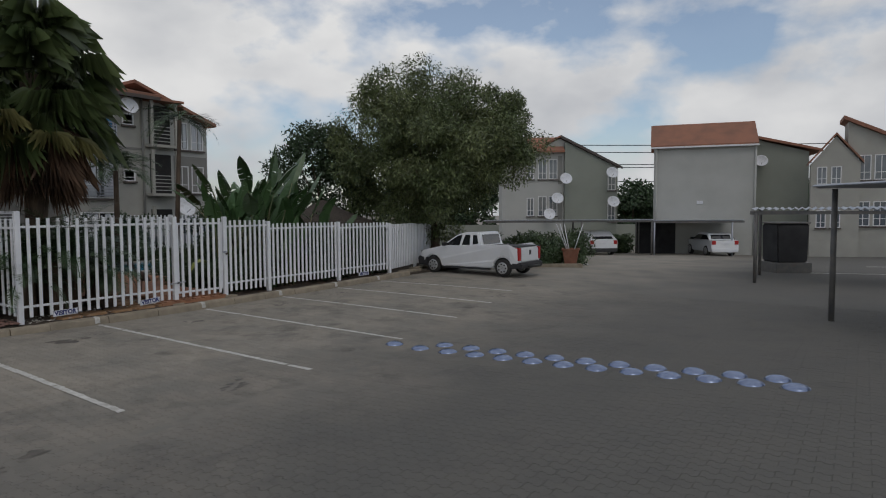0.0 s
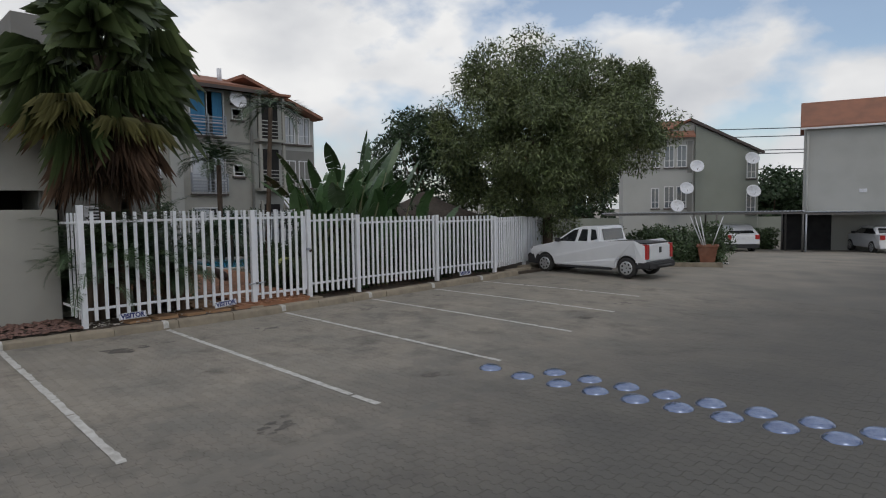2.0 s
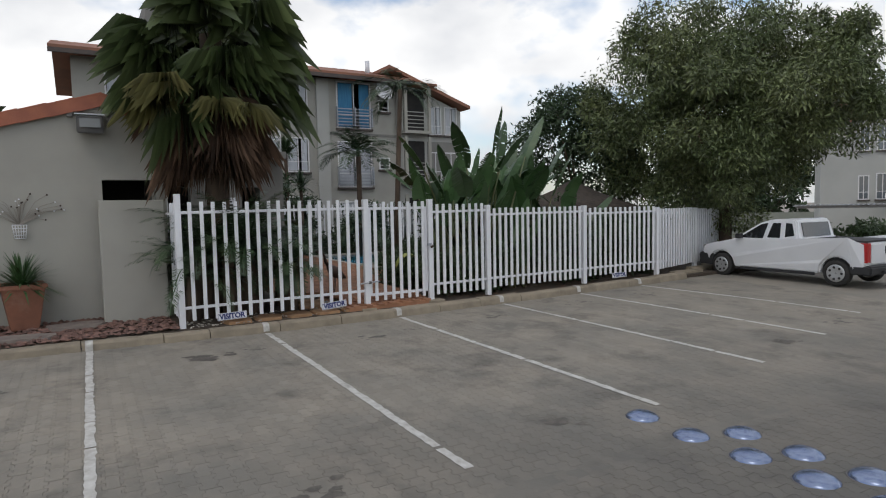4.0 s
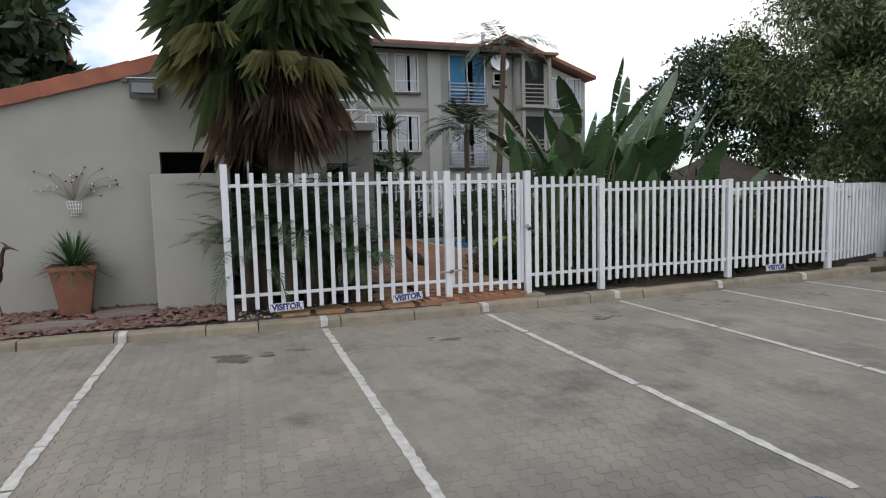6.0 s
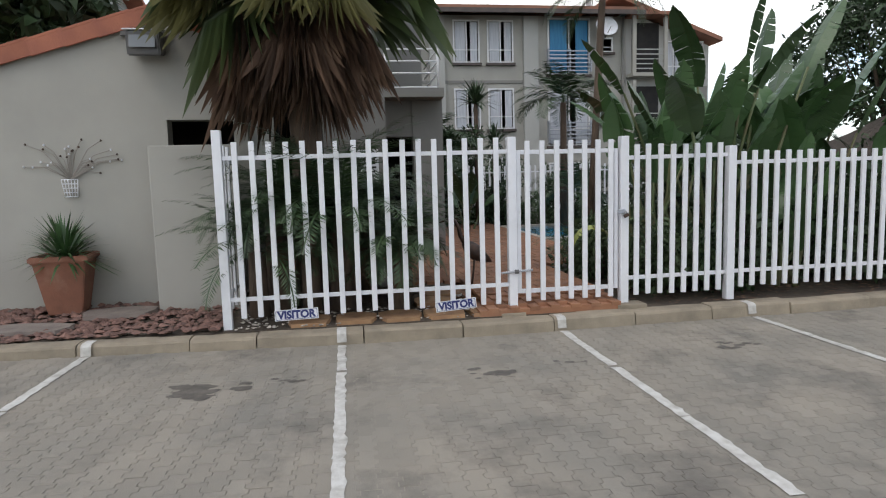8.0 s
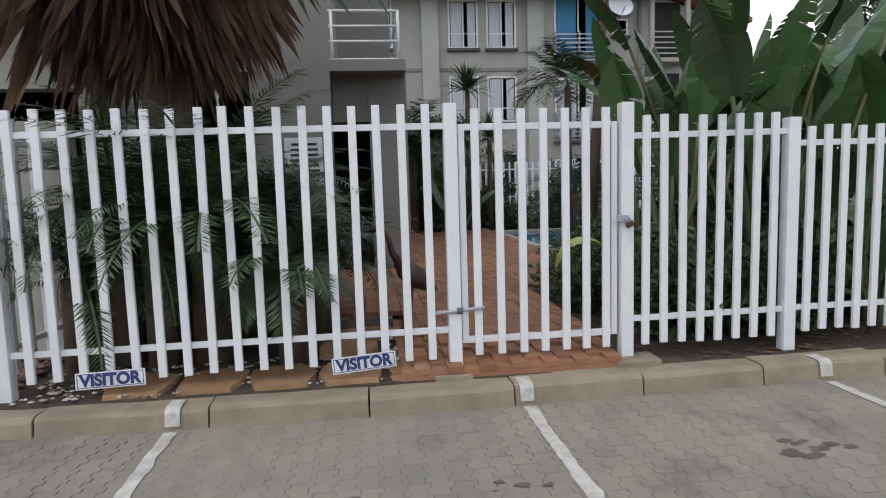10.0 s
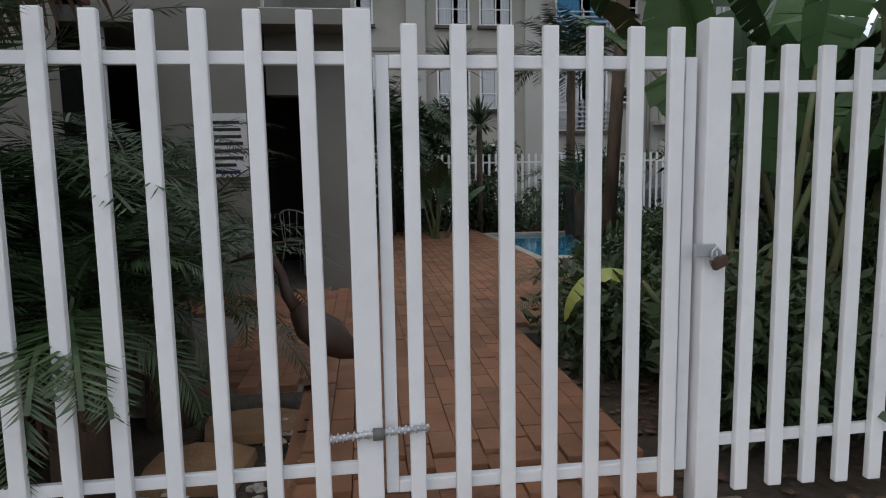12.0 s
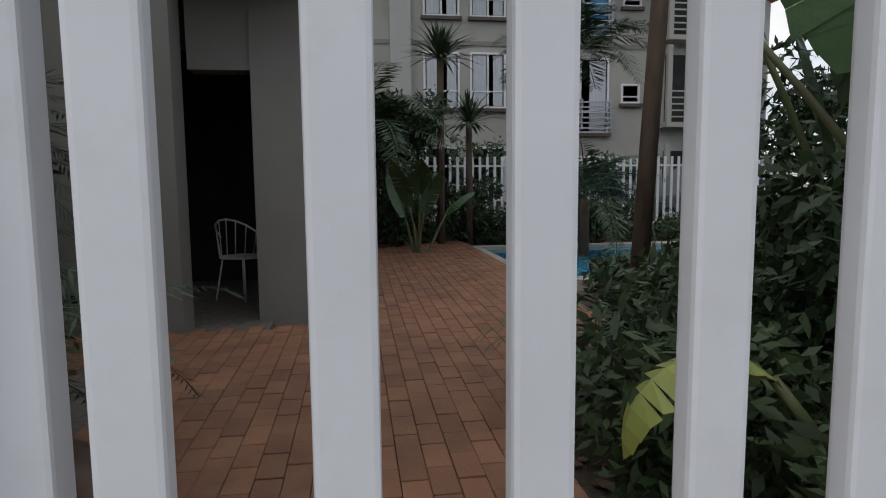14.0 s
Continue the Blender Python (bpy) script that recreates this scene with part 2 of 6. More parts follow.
M_RED = mat("wall_art_wire", (0.3, 0.27, 0.24), 0.6)
M_LENS = mat("lamp_glass", (0.2, 0.21, 0.21), 0.15)
M_LIP = mat("pale_pool_coping", (0.45, 0.4, 0.34), 0.8, col2=(0.36, 0.32, 0.27), scale=4)
M_GREYCAR = mat("grey_car_paint", (0.16, 0.18, 0.19), 0.3, coat=0.5)
M_HEDGE = mat("hedge_leaf", (0.04, 0.07, 0.027), 0.6, island=0.4, col2=(0.065, 0.1, 0.04), scale=2)
M_GRASS = mat("dry_grass", (0.11, 0.12, 0.05), 0.9, col2=(0.16, 0.15, 0.075), scale=5, bump=0.8, bscale=40)


# ---- mesh helpers ----
def bm_box(bm, x0, x1, y0, y1, z0, z1, bevel=0.0, m=None):
    vs = [bm.verts.new((x, y, z)) for x in (x0, x1) for y in (y0, y1) for z in (z0, z1)]
    if m is not None:
        for v in vs:
            v.co = m @ v.co
    fs = [(0, 1, 3, 2), (4, 6, 7, 5), (0, 4, 5, 1), (2, 3, 7, 6), (0, 2, 6, 4), (1, 5, 7, 3)]
    made = [bm.faces.new([vs[i] for i in f]) for f in fs]
    if bevel:
        es = list({e for f in made for e in f.edges})
        bmesh.ops.bevel(bm, geom=es, offset=bevel, segments=2, affect='EDGES', profile=0.6)
    return bm


def box(x0, x1, y0, y1, z0, z1, bevel=0.0, m=None):
    return bm_box(bmesh.new(), x0, x1, y0, y1, z0, z1, bevel, m)


def bm_cyl(bm, p, q, r0, r1=None, seg=12, cap=True):
    r1 = r0 if r1 is None else r1
    p, q = Vector(p), Vector(q)
    rot = (q - p).to_track_quat('Z', 'Y').to_matrix()
    rings = []
    for c, r in ((p, r0), (q, r1)):
        rings.append([bm.verts.new(c + rot @ Vector((r * math.cos(2 * math.pi * k / seg), r * math.sin(2 * math.pi * k / seg), 0))) for k in range(seg)])
    for k in range(seg):
        f = bm.faces.new((rings[0][k], rings[0][(k + 1) % seg], rings[1][(k + 1) % seg], rings[1][k]))
        f.smooth = True
    if cap:
        bm.faces.new(rings[0][::-1])
        bm.faces.new(rings[1])
    return bm


def cyl(p, q, r0, r1=None, seg=12):
    return bm_cyl(bmesh.new(), p, q, r0, r1, seg)


def bm_lathe(bm, prof, seg=24, at=(0, 0, 0), close=True):
    rings = [[bm.verts.new((at[0] + r * math.cos(2 * math.pi * k / seg), at[1] + r * math.sin(2 * math.pi * k / seg), at[2] + z)) for k in range(seg)] for r, z in prof]
    for a, b in zip(rings, rings[1:]):
        for k in range(seg):
            f = bm.faces.new((a[k], a[(k + 1) % seg], b[(k + 1) % seg], b[k]))
            f.smooth = True
    if close:
        bm.faces.new(rings[0][::-1])
        bm.faces.new(rings[-1])
    return bm


def bm_tube(bm, pts, radii, seg=8):
    prev = None
    pts = [Vector(p) for p in pts]
    for i, p in enumerate(pts):
        d = (pts[min(i + 1, len(pts) - 1)] - pts[max(i - 1, 0)])
        rot = d.to_track_quat('Z', 'Y').to_matrix()
        ring = [bm.verts.new(p + rot @ Vector((radii[i] * math.cos(2 * math.pi * k / seg), radii[i] * math.sin(2 * math.pi * k / seg), 0))) for k in range(seg)]
        if prev:
            best = min(range(seg), key=lambda s: (ring[s].co - prev[0].co).length)
            ring = ring[best:] + ring[:best]
            for k in range(seg):
                f = bm.faces.new((prev[k], prev[(k + 1) % seg], ring[(k + 1) % seg], ring[k]))
                f.smooth = True
        else:
            bm.faces.new(ring[::-1])
        prev = ring
    bm.faces.new(prev)
    return bm


def extrude(profile, y0, y1, bevel=0.0):
    """A solid from an outline in x and z, between two y."""
    bm = bmesh.new()
    a = [bm.verts.new((x, y0, z)) for x, z in profile]
    b = [bm.verts.new((x, y1, z)) for x, z in profile]
    n = len(profile)
    bm.faces.new(a)
    bm.faces.new(b[::-1])
    for k in range(n):
        bm.faces.new((a[k], b[k], b[(k + 1) % n], a[(k + 1) % n]))
    bmesh.ops.recalc_face_normals(bm, faces=bm.faces)
    if bevel:
        bmesh.ops.bevel(bm, geom=list(bm.edges), offset=bevel, segments=2, affect='EDGES')
    return bm


def mesh_of(name, bm, material):
    me = bpy.data.meshes.new(name)
    bm.to_mesh(me)
    bm.free()
    me.materials.append(material)
    return me


def part(name, bm, material, parent, label="", m=None):
    ob = new(name, mesh_of(name, bm, material))
    ob.parent = parent
    if m is not None:
        ob.matrix_basis = m
    if label:
        tagged(ob, label)
    return ob


def thing(name, label, category, at=(0, 0, 0), rz=0.0, group="", kind=""):
    ob = new(name)
    ob.empty_display_size = 0.1
    ob.matrix_basis = pose(*at, 0, 0, rz)
    return tagged(ob, label, category, group, kind)


def solid(name, bm, material, label="", category="", kind="", group=""):
    ob = new(name, mesh_of(name, bm, material))
    return tagged(ob, label, category, group, kind)


def data_mesh(name, verts, faces, material, smooth=False):
    me = bpy.data.meshes.new(name)
    me.from_pydata([tuple(v) for v in verts], [], faces)
    me.materials.append(material)
    if smooth:
        for p in me.polygons:
            p.use_smooth = True
    return me


def smooth01(t):
    t = min(max(t, 0.0), 1.0)
    return t * t * (3 - 2 * t)


E0 = Vector((11.828, -7.442, 0))
FWD, RGT = Vector((-0.5644, 0.8255, 0)), Vector((0.8255, 0.5644, 0))
COURT_YAW = math.degrees(math.atan2(RGT.y, RGT.x))


def depth(x, y):
    return (x - E0.x) * FWD.x + (y - E0.y) * FWD.y


def ground(x, y):
    """The height of the yard: a shallow fall from the kerb to a valley, a rise past it, and a fall to the far court."""
    along = (0.01 * min(max(y, 0), 8) + 0.018 * min(max(-1.5 - y, 0), 3)) * (1 - smooth01((x - 2) / 6))
    valley = -0.0115 * (min(max(x, 0.45), 6.2) - 0.45)
    rise = 0.045 * max(0, min(x, 12) - 6.3) * (1 - smooth01((y - 1) / 6))
    return -0.176 + along + valley + rise - 0.04 * min(max(depth(x, y) - 21, 0), 30)


def court(u, d, z=None):
    """A place of the far court, which lies askew to the fence: u across it, d deep."""
    p = E0 + FWD * d + RGT * u
    return Vector((p.x, p.y, ground(p.x, p.y) if z is None else z))


# ---- the large structure: ground ----
def build_ground():
    xs = [-400, -120, -60] + [0.1, 0.3] + [0.47 + 0.5 * k for k in range(1, 30)] + [18, 25, 40, 80, 150, 500]
    ys = [-400, -120, -50, -30, -20] + [-12 + 1.0 * k for k in range(60)] + [55, 70, 100, 200, 500]
    v = [(x, y, ground(x, y) if x >= 0.05 else min(ground(x, y), -0.16) - 0.02) for x in xs for y in ys]
    f = [(i * len(ys) + j, (i + 1) * len(ys) + j, (i + 1) * len(ys) + j + 1, i * len(ys) + j + 1) for i in range(len(xs) - 1) for j in range(len(ys) - 1)]
    ob = new("ground", data_mesh("ground", v, f, M_GROUND, True))
    return tagged(ob, "worn grey-brown interlocking paved yard with stains", "ground", kind="structure")


GROUND = build_ground()


def kerb_top(y):
    return -0.045 + 0.011 * min(max(y, 0), 12) + 0.008 * min(max(-1.5 - y, 0), 3)


# planted ground behind the kerb
solid("ground_bed", box(-16.5, 0.115, -9.0, 14.0, -0.6, -0.03), M_SOIL, "dark planting soil behind the kerb", "soil", "structure")

# deck of rust-red bricks behind the gate, laid piece by piece at the end of the file
solid("floor_deck_bed", box(-12.4, 0.1, -0.38, 1.12, -0.06, 0.03), M_BRICKI, "sandy bedding under the brick deck", "floor", "structure")
solid("floor_deck_bed_side", box(-12.4, -1.42, -3.2, -0.38, -0.02, 0.075), M_JOINT, "sandy bedding under the brick deck", "floor", "structure")
solid("floor_deck_bed_wide", box(-12.4, -2.45, 1.12, 2.45, -0.02, 0.075), M_JOINT, "sandy bedding under the brick deck", "floor", "structure")


# ---- gate house with gabled plaster wall ----
def build_house():
    bm = bmesh.new()
    x0, x1 = -1.87, -1.65
    peak_y, peak_z = -3.7, 3.42

    def top(y):
        return peak_z - (peak_y - y) * 0.285 if y < peak_y else peak_z - (y - peak_y) * 0.36
    # wall with the doorway between -3.75 and -2.99
    spans = [(-9.5, -3.75, -0.1, None), (-3.75, peak_y, 2.17, None), (peak_y, -2.99, 2.17, None), (-2.99, -2.83, -0.1, None)]
    for a, b, z0, _ in spans:
        pr = [(a, z0), (b, z0), (b, top(b)), (a, top(a))]
        va = [bm.verts.new((x1, y, z)) for y, z in pr]
        vb = [bm.verts.new((x0, y, z)) for y, z in pr]
        bm.faces.new(va)
        bm.faces.new(vb[::-1])
        for k in range(4):
            bm.faces.new((va[k], vb[k], vb[(k + 1) % 4], va[(k + 1) % 4]))
    bmesh.ops.recalc_face_normals(bm, faces=bm.faces)
    solid("wall_gable", bm, M_WALL, "grey-green plastered gable wall with a dark doorway", "wall", "structure")
    solid("wall_gable_side", box(-4.4, -1.87, -3.03, -2.83, -0.1, 3.0), M_WALL, "grey plastered side wall", "wall", "structure")
    solid("wall_gable_far_side", box(-6.5, -1.87, -9.5, -9.3, -0.1, 1.7), M_WALL, "grey plastered end wall", "wall", "structure")
    # both room walls carry the interior shade in their colour
    solid("wall_inside", box(-3.2, -3.1, -9.3, -3.03, -0.1, 1.69), M_INDOOR_SHADE, "room wall coloured near-black for interior shade", "wall", "structure")
    solid("wall_inside_upper", box(-3.2, -3.1, -5.4, -3.03, 1.7, 2.7), M_INDOOR_SHADE, "room wall coloured near-black for interior shade", "wall", "structure")
    solid("wall_screen", box(-1.42, -1.1, -3.83, -2.93, -0.1, 1.84, 0.015), M_WALL, "low plastered screen wall before the doorway", "wall", "structure")
    # roof slopes
    for nm, ya, yb in (("roof_slope", -9.6, peak_y), ("roof_slope_short", peak_y, -2.75)):
        b2 = bmesh.new()
        za, zb = top(ya), top(yb)
        vv = [b2.verts.new((x, y, z + dz)) for x in (-6.5, -1.66) for dz in (0.005, 0.06) for y, z in ((ya, za), (yb, zb))]
        for q in ((0, 1, 3, 2), (4, 6, 7, 5), (0, 4, 5, 1), (2, 3, 7, 6), (0, 2, 6, 4), (1, 5, 7, 3)):
            b2.faces.new([vv[i] for i in q])
        bmesh.ops.recalc_face_normals(b2, faces=b2.faces)
        solid(nm, b2, M_ROOF, "terracotta tiled roof slope", "roof", "structure")
    # verge tiles, each overlapping the next
    verge = thing("verge_tiles", "row of terracotta verge tiles along the gable", "roof edge", (0, 0, 0), kind="structure")

    def tile_mesh():
        t = bmesh.new()
        bm_box(t, -0.20, 0.09, -0.21, 0.21, 0.0, 0.035, 0.008)
        bm_box(t, 0.06, 0.09, -0.21, 0.21, -0.17, 0.002, 0.008)
        return mesh_of("tile", t, M_TILE)
    me = tile_mesh()
    y = peak_y - 0.18
    while y > -9.4:
        o = new("tile", me)
        o.parent = verge
        o.matrix_basis = pose(-1.66, y, top(y) + 0.055, math.degrees(math.atan(0.285)) + 2.0, 0, 0)
        y -= 0.365
    y = peak_y + 0.18
    while y < -2.7:
        o = new("tile", me)
        o.parent = verge
        o.matrix_basis = pose(-1.66, y, top(y) + 0.055, -math.degrees(math.atan(0.36)) - 2.0, 0, 0)
        y += 0.365


build_house()


# ---- pool house with balcony ----
def build_pool_house():
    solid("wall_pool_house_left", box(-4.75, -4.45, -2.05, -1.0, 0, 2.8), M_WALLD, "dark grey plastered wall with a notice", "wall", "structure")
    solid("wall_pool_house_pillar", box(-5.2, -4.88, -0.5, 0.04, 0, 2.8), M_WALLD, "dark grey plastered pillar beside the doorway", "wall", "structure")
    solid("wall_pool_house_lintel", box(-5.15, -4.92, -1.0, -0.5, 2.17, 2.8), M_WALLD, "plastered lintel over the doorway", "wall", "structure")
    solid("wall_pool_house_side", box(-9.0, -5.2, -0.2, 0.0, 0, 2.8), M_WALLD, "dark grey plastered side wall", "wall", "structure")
    # back and partition: shade of the open room put into the colour
    solid("wall_pool_house_back", box(-9.2, -9.0, -6.0, 0.0, 0, 2.8), M_INDOOR_SHADE, "back wall of the open room, interior shade in its colour", "wall", "structure")
    solid("wall_pool_house_partition", box(-7.4, -7.3, -6.0, -0.2, 0, 2.8), M_INDOOR_SHADE, "inner wall coloured near-black for interior shade", "wall", "structure")
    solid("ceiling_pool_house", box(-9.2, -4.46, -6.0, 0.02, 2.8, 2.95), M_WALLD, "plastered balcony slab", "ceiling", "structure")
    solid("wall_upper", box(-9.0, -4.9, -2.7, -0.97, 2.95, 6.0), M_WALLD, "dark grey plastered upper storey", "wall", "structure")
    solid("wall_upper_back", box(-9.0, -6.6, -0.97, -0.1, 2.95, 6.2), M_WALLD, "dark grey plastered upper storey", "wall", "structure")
    # plaster wall, coloured near-black in place of the veranda's shade
    solid("wall_veranda_left", box(-4.9, -4.7, -6.0, -2.8, 0, 2.8), M_INDOOR_SHADE, "veranda wall coloured near-black for shade", "wall", "structure")
    rail = thing("balcony_railing", "white tubular balcony railing on a plastered slab", "railing", (0, 0, 0))
    for z in (2.98, 3.22, 3.42, 3.62):
        part("bar", cyl((-4.62, -1.0, z), (-4.62, -0.06, z), 0.016, seg=8), M_FRAME, rail)
        part("side_bar", cyl((-4.62, -0.06, z), (-6.5, -0.06, z), 0.016, seg=8), M_FRAME, rail)
    for y in (-0.96, -0.06):
        part("post", cyl((-4.62, y, 2.95), (-4.62, y, 3.62), 0.02, seg=8), M_FRAME, rail)
    # notice on the wall
    n = thing("notice_board", "white printed notice with lines of small dark text", "sign", (-4.448, -1.38, 1.62))
    part("board", box(0, 0.012, -0.26, 0.24, -0.32, 0.31, 0.003), M_SIGN, n)
    random.seed(5)
    for k, z in enumerate([0.22, 0.15, 0.08, 0.01, -0.06, -0.13, -0.2, -0.27]):
        w = random.uniform(0.12, 0.2)
        part("text_line", box(0.012, 0.014, -w, w, z - 0.016, z + 0.016), M_NAVY if k == 7 else M_BLACKP, n)
    pipe = thing("downpipe", "thin pale downpipe before a dark wall", "pipe", (-4.6, -2.5, 0))
    part("tube", cyl((0, 0, -0.03), (0, 0, 2.8), 0.025, seg=8), M_FRAME, pipe)


build_pool_house()


# ---- windows ----
def window(parent_name, label, m, w, h, curtain=None, bars=2, cat="window", glass=None):
    """A window in its local x (across) and z (up), facing local -y; it stands proud of a wall's face."""
    ob = thing(parent_name, label, cat)
    ob.matrix_basis = m
    ob["kind"] = "structure"
    part("pane", box(-w / 2, w / 2, 0.02, 0.035, 0, h), glass or M_GLASS, ob)
    if curtain:
        part("curtain", box(-w / 2 + 0.03, -w / 2 + w * 0.45, 0.012, 0.018, 0.02, h - 0.02), curtain, ob)
        part("curtain", box(w / 2 - w * 0.33, w / 2 - 0.03, 0.012, 0.018, 0.02, h - 0.02), curtain, ob)
    t = 0.05
    fb = bmesh.new()
    for a, b, c, d in ((-w / 2 - t, w / 2 + t, h, h + t), (-w / 2 - t, w / 2 + t, -t, 0), (-w / 2 - t, -w / 2, 0, h), (w / 2, w / 2 + t, 0, h)):
        bm_box(fb, a, b, -0.02, 0.05, c, d)
    part("window_frame", fb, M_FRAME if curtain or bars else M_TRIM, ob)
    for k in range(1, bars):
        x = -w / 2 + w * k / bars
        part("mullion", box(x - 0.02, x + 0.02, -0.005, 0.019, 0, h), M_FRAME, ob)
    part("transom", box(-w / 2, w / 2, -0.004, 0.0195, h * 0.28, h * 0.28 + 0.03), M_FRAME, ob)
    part("window_sill", box(-w / 2 - 0.1, w / 2 + 0.1, -0.1, 0.04, -0.13, -0.052), M_TRIM, ob)
    return ob


def dish(at, rz, r=0.38):
    ob = thing("satellite_dish", "pale round satellite dish on a wall bracket", "satellite dish", at, rz)
    b = bmesh.new()
    bm_lathe(b, [(0.02, 0.0), (r * 0.5, 0.03), (r * 0.85, 0.09), (r, 0.14), (r * 0.98, 0.15), (r * 0.8, 0.1), (r * 0.4, 0.035), (0.02, 0.012)], 20)
    part("bowl", b, M_SIGN, ob, m=pose(0, -0.3, 0, 65, 0, 0))
    part("bracket", cyl((0, 0.06, -0.1), (0, -0.27, 0), 0.02, seg=8), M_STEEL, ob)
    part("arm", cyl((0, -0.3, -0.3), (0, -0.75, -0.05), 0.012, seg=6), M_STEEL, ob)
    return ob


# ---- apartment building behind the pool (faces +x) ----
def build_apartment():
    house = thing("apartment_building", "three-storey grey plastered apartment building with low tiled roof", "building", (0, 0, 0))
    X = -15.0
    part("wall", box(-23, X, -4.0, 8.0, -0.3, 6.75), M_WALL, house)
    for y in (4.55, 1.35):
        part("pilaster", box(X, X + 0.16, y - 0.25, y + 0.25, -0.3, 6.7), M_WALLL, house)
    part("band", box(X, X + 0.03, -3.9, 7.95, 4.52, 4.62), M_WALLD, house)
    rb = bmesh.new()
    vs = [rb.verts.new(p) for p in ((X + 0.7, -4.6, 6.78), (X + 0.7, 8.35, 6.78), (-19, 8.35, 8.0), (-19, -4.6, 8.0), (-23.5, 8.35, 6.78), (-23.5, -4.6, 6.78))]
    rb.faces.new((vs[0], vs[1], vs[2], vs[3]))
    rb.faces.new((vs[3], vs[2], vs[4], vs[5]))
    ge = bmesh.ops.extrude_face_region(rb, geom=list(rb.faces))
    for v in ge["geom"]:
        if isinstance(v, bmesh.types.BMVert):
            v.co.z += 0.12
    bmesh.ops.recalc_face_normals(rb, faces=rb.faces)
    part("roof", rb, M_ROOF, house, "weathered brown tiled roof")
    part("fascia", box(X + 0.66, X + 0.74, -4.6, 8.35, 6.66, 6.80), M_TRIM, house)
    # wing with a falling verge
    part("wing_wall", box(-23, X - 0.02, 8.0, 11.1, -0.3, 5.8), M_WALLL, house, "pale plastered wing")
    part("wing_band", box(X - 0.019, X, 9.35, 11.05, 2.6, 4.4), M_WALLD, house)
    g = bmesh.new()
    a = [g.verts.new((X - 0.02, y, z)) for y, z in ((8.0, 5.8), (11.1, 5.8), (8.0, 6.95))]
    b = [g.verts.new((-23, y, z)) for y, z in ((8.0, 5.8), (11.1, 5.8), (8.0, 6.95))]
    g.faces.new(a), g.faces.new(b[::-1])
    for k in range(3):
        g.faces.new((a[k], b[k], b[(k + 1) % 3], a[(k + 1) % 3]))
    bmesh.ops.recalc_face_normals(g, faces=g.faces)
    part("wing_gable", g, M_WALLL, house)
    r2 = bmesh.new()
    vv = [r2.verts.new((x, y, z + dz)) for x in (-23.3, X + 0.5) for dz in (0, 0.14) for y, z in ((7.35, 7.3), (11.3, 5.85))]
    for q in ((0, 1, 3, 2), (4, 6, 7, 5), (0, 4, 5, 1), (2, 3, 7, 6), (0, 2, 6, 4), (1, 5, 7, 3)):
        r2.faces.new([vv[i] for i in q])
    bmesh.ops.recalc_face_normals(r2, faces=r2.faces)
    part("wing_roof", r2, M_ROOF, house, "sloping brown verge roof")
    # balcony bays of the wing
    for z0 in (0.2, 2.65, 5.05 - 0.25):
        # flat near-black sheet on the wall stands in for the balcony's inner shade
        part("balcony_recess", box(X - 0.012, X + 0.006, 8.2, 9.2, z0, z0 + 1.75), M_INDOOR_SHADE, house)
        part("balcony_slab", box(X - 0.01, X + 0.5, 8.02, 9.3, z0 - 0.12, z0), M_WALL, house)
        for k in range(5):
            part("rail", box(X + 0.42, X + 0.45, 8.08, 9.25, z0 + 0.12 + 0.16 * k, z0 + 0.155 + 0.16 * k), M_WALLL, house)
        for y in (8.08, 9.22):
            part("pier", box(X + 0.38, X + 0.5, y - 0.06, y + 0.06, z0, z0 + 1.9), M_WALL, house)
    part("balcony_roof", box(X - 0.01, X + 0.7, 7.95, 9.5, 6.68, 6.78), M_ROOF, house)
    part("downpipe", cyl((X + 0.08, 7.85, -0.2), (X + 0.08, 7.85, 6.7), 0.05, seg=8), M_WALLD, house)
    part("vent_pipe", cyl((-16.4, 7.2, 7.3), (-16.4, 7.2, 7.95), 0.1, seg=10), M_SIGN, house)
    rot = 90
    for y in (-2.6, -0.2, 2.36, 3.52):
        for z, c in ((5.24, M_CURTAIN), (3.05, M_CURTAIN), (0.75, None)):
            window("window_flat", "white-framed flat window with net curtains", pose(X + 0.02, y, z, 0, 0, rot), 0.8, 1.3 if z > 5 else 1.26, c)
    for z in (4.85, 2.45, 0.0):
        window("window_balcony", "balcony door with long curtains", pose(X + 0.02, 5.92, z, 0, 0, rot), 1.4, 1.78, M_BLUE if z > 4 else M_CURTAIN)
        br = thing("balcony_grille", "horizontal steel balcony bars before a door", "railing", (X, 5.92, z))
        for k in range(6):
            part("bar", box(0.16, 0.19, -0.78, 0.78, 0.05 + 0.13 * k, 0.085 + 0.13 * k), M_GALV, br)
        for yy in (-0.76, 0.0, 0.76):
            part("upright", box(0.0, 0.158, yy - 0.02, yy + 0.02, 0.03, 0.8), M_GALV, br)
    for z in (5.6, 6.3, 3.2):
        window("window_small", "small dark bathroom window", pose(X + 0.02, 7.25, z, 0, 0, rot), 0.4, 0.4, None, 1)
    for y in (9.75, 10.55):
        for z in (4.75, 2.75):
            window("window_wing", "white curtained window", pose(X, y, z, 0, 0, rot), 0.55, 1.15, M_CURTAIN)
    dish((X + 0.15, 7.05, 6.25), 90)
    dish((X + 0.5, 9.3, 2.0), 90, 0.45)


before_apartment = set(scene.objects)
build_apartment()
# the building stands a little farther back and is a little larger than its own plan
FLATS = Matrix.Translation((0.05, 0.12, 0.02)) @ Matrix.Scale(1.05, 4)
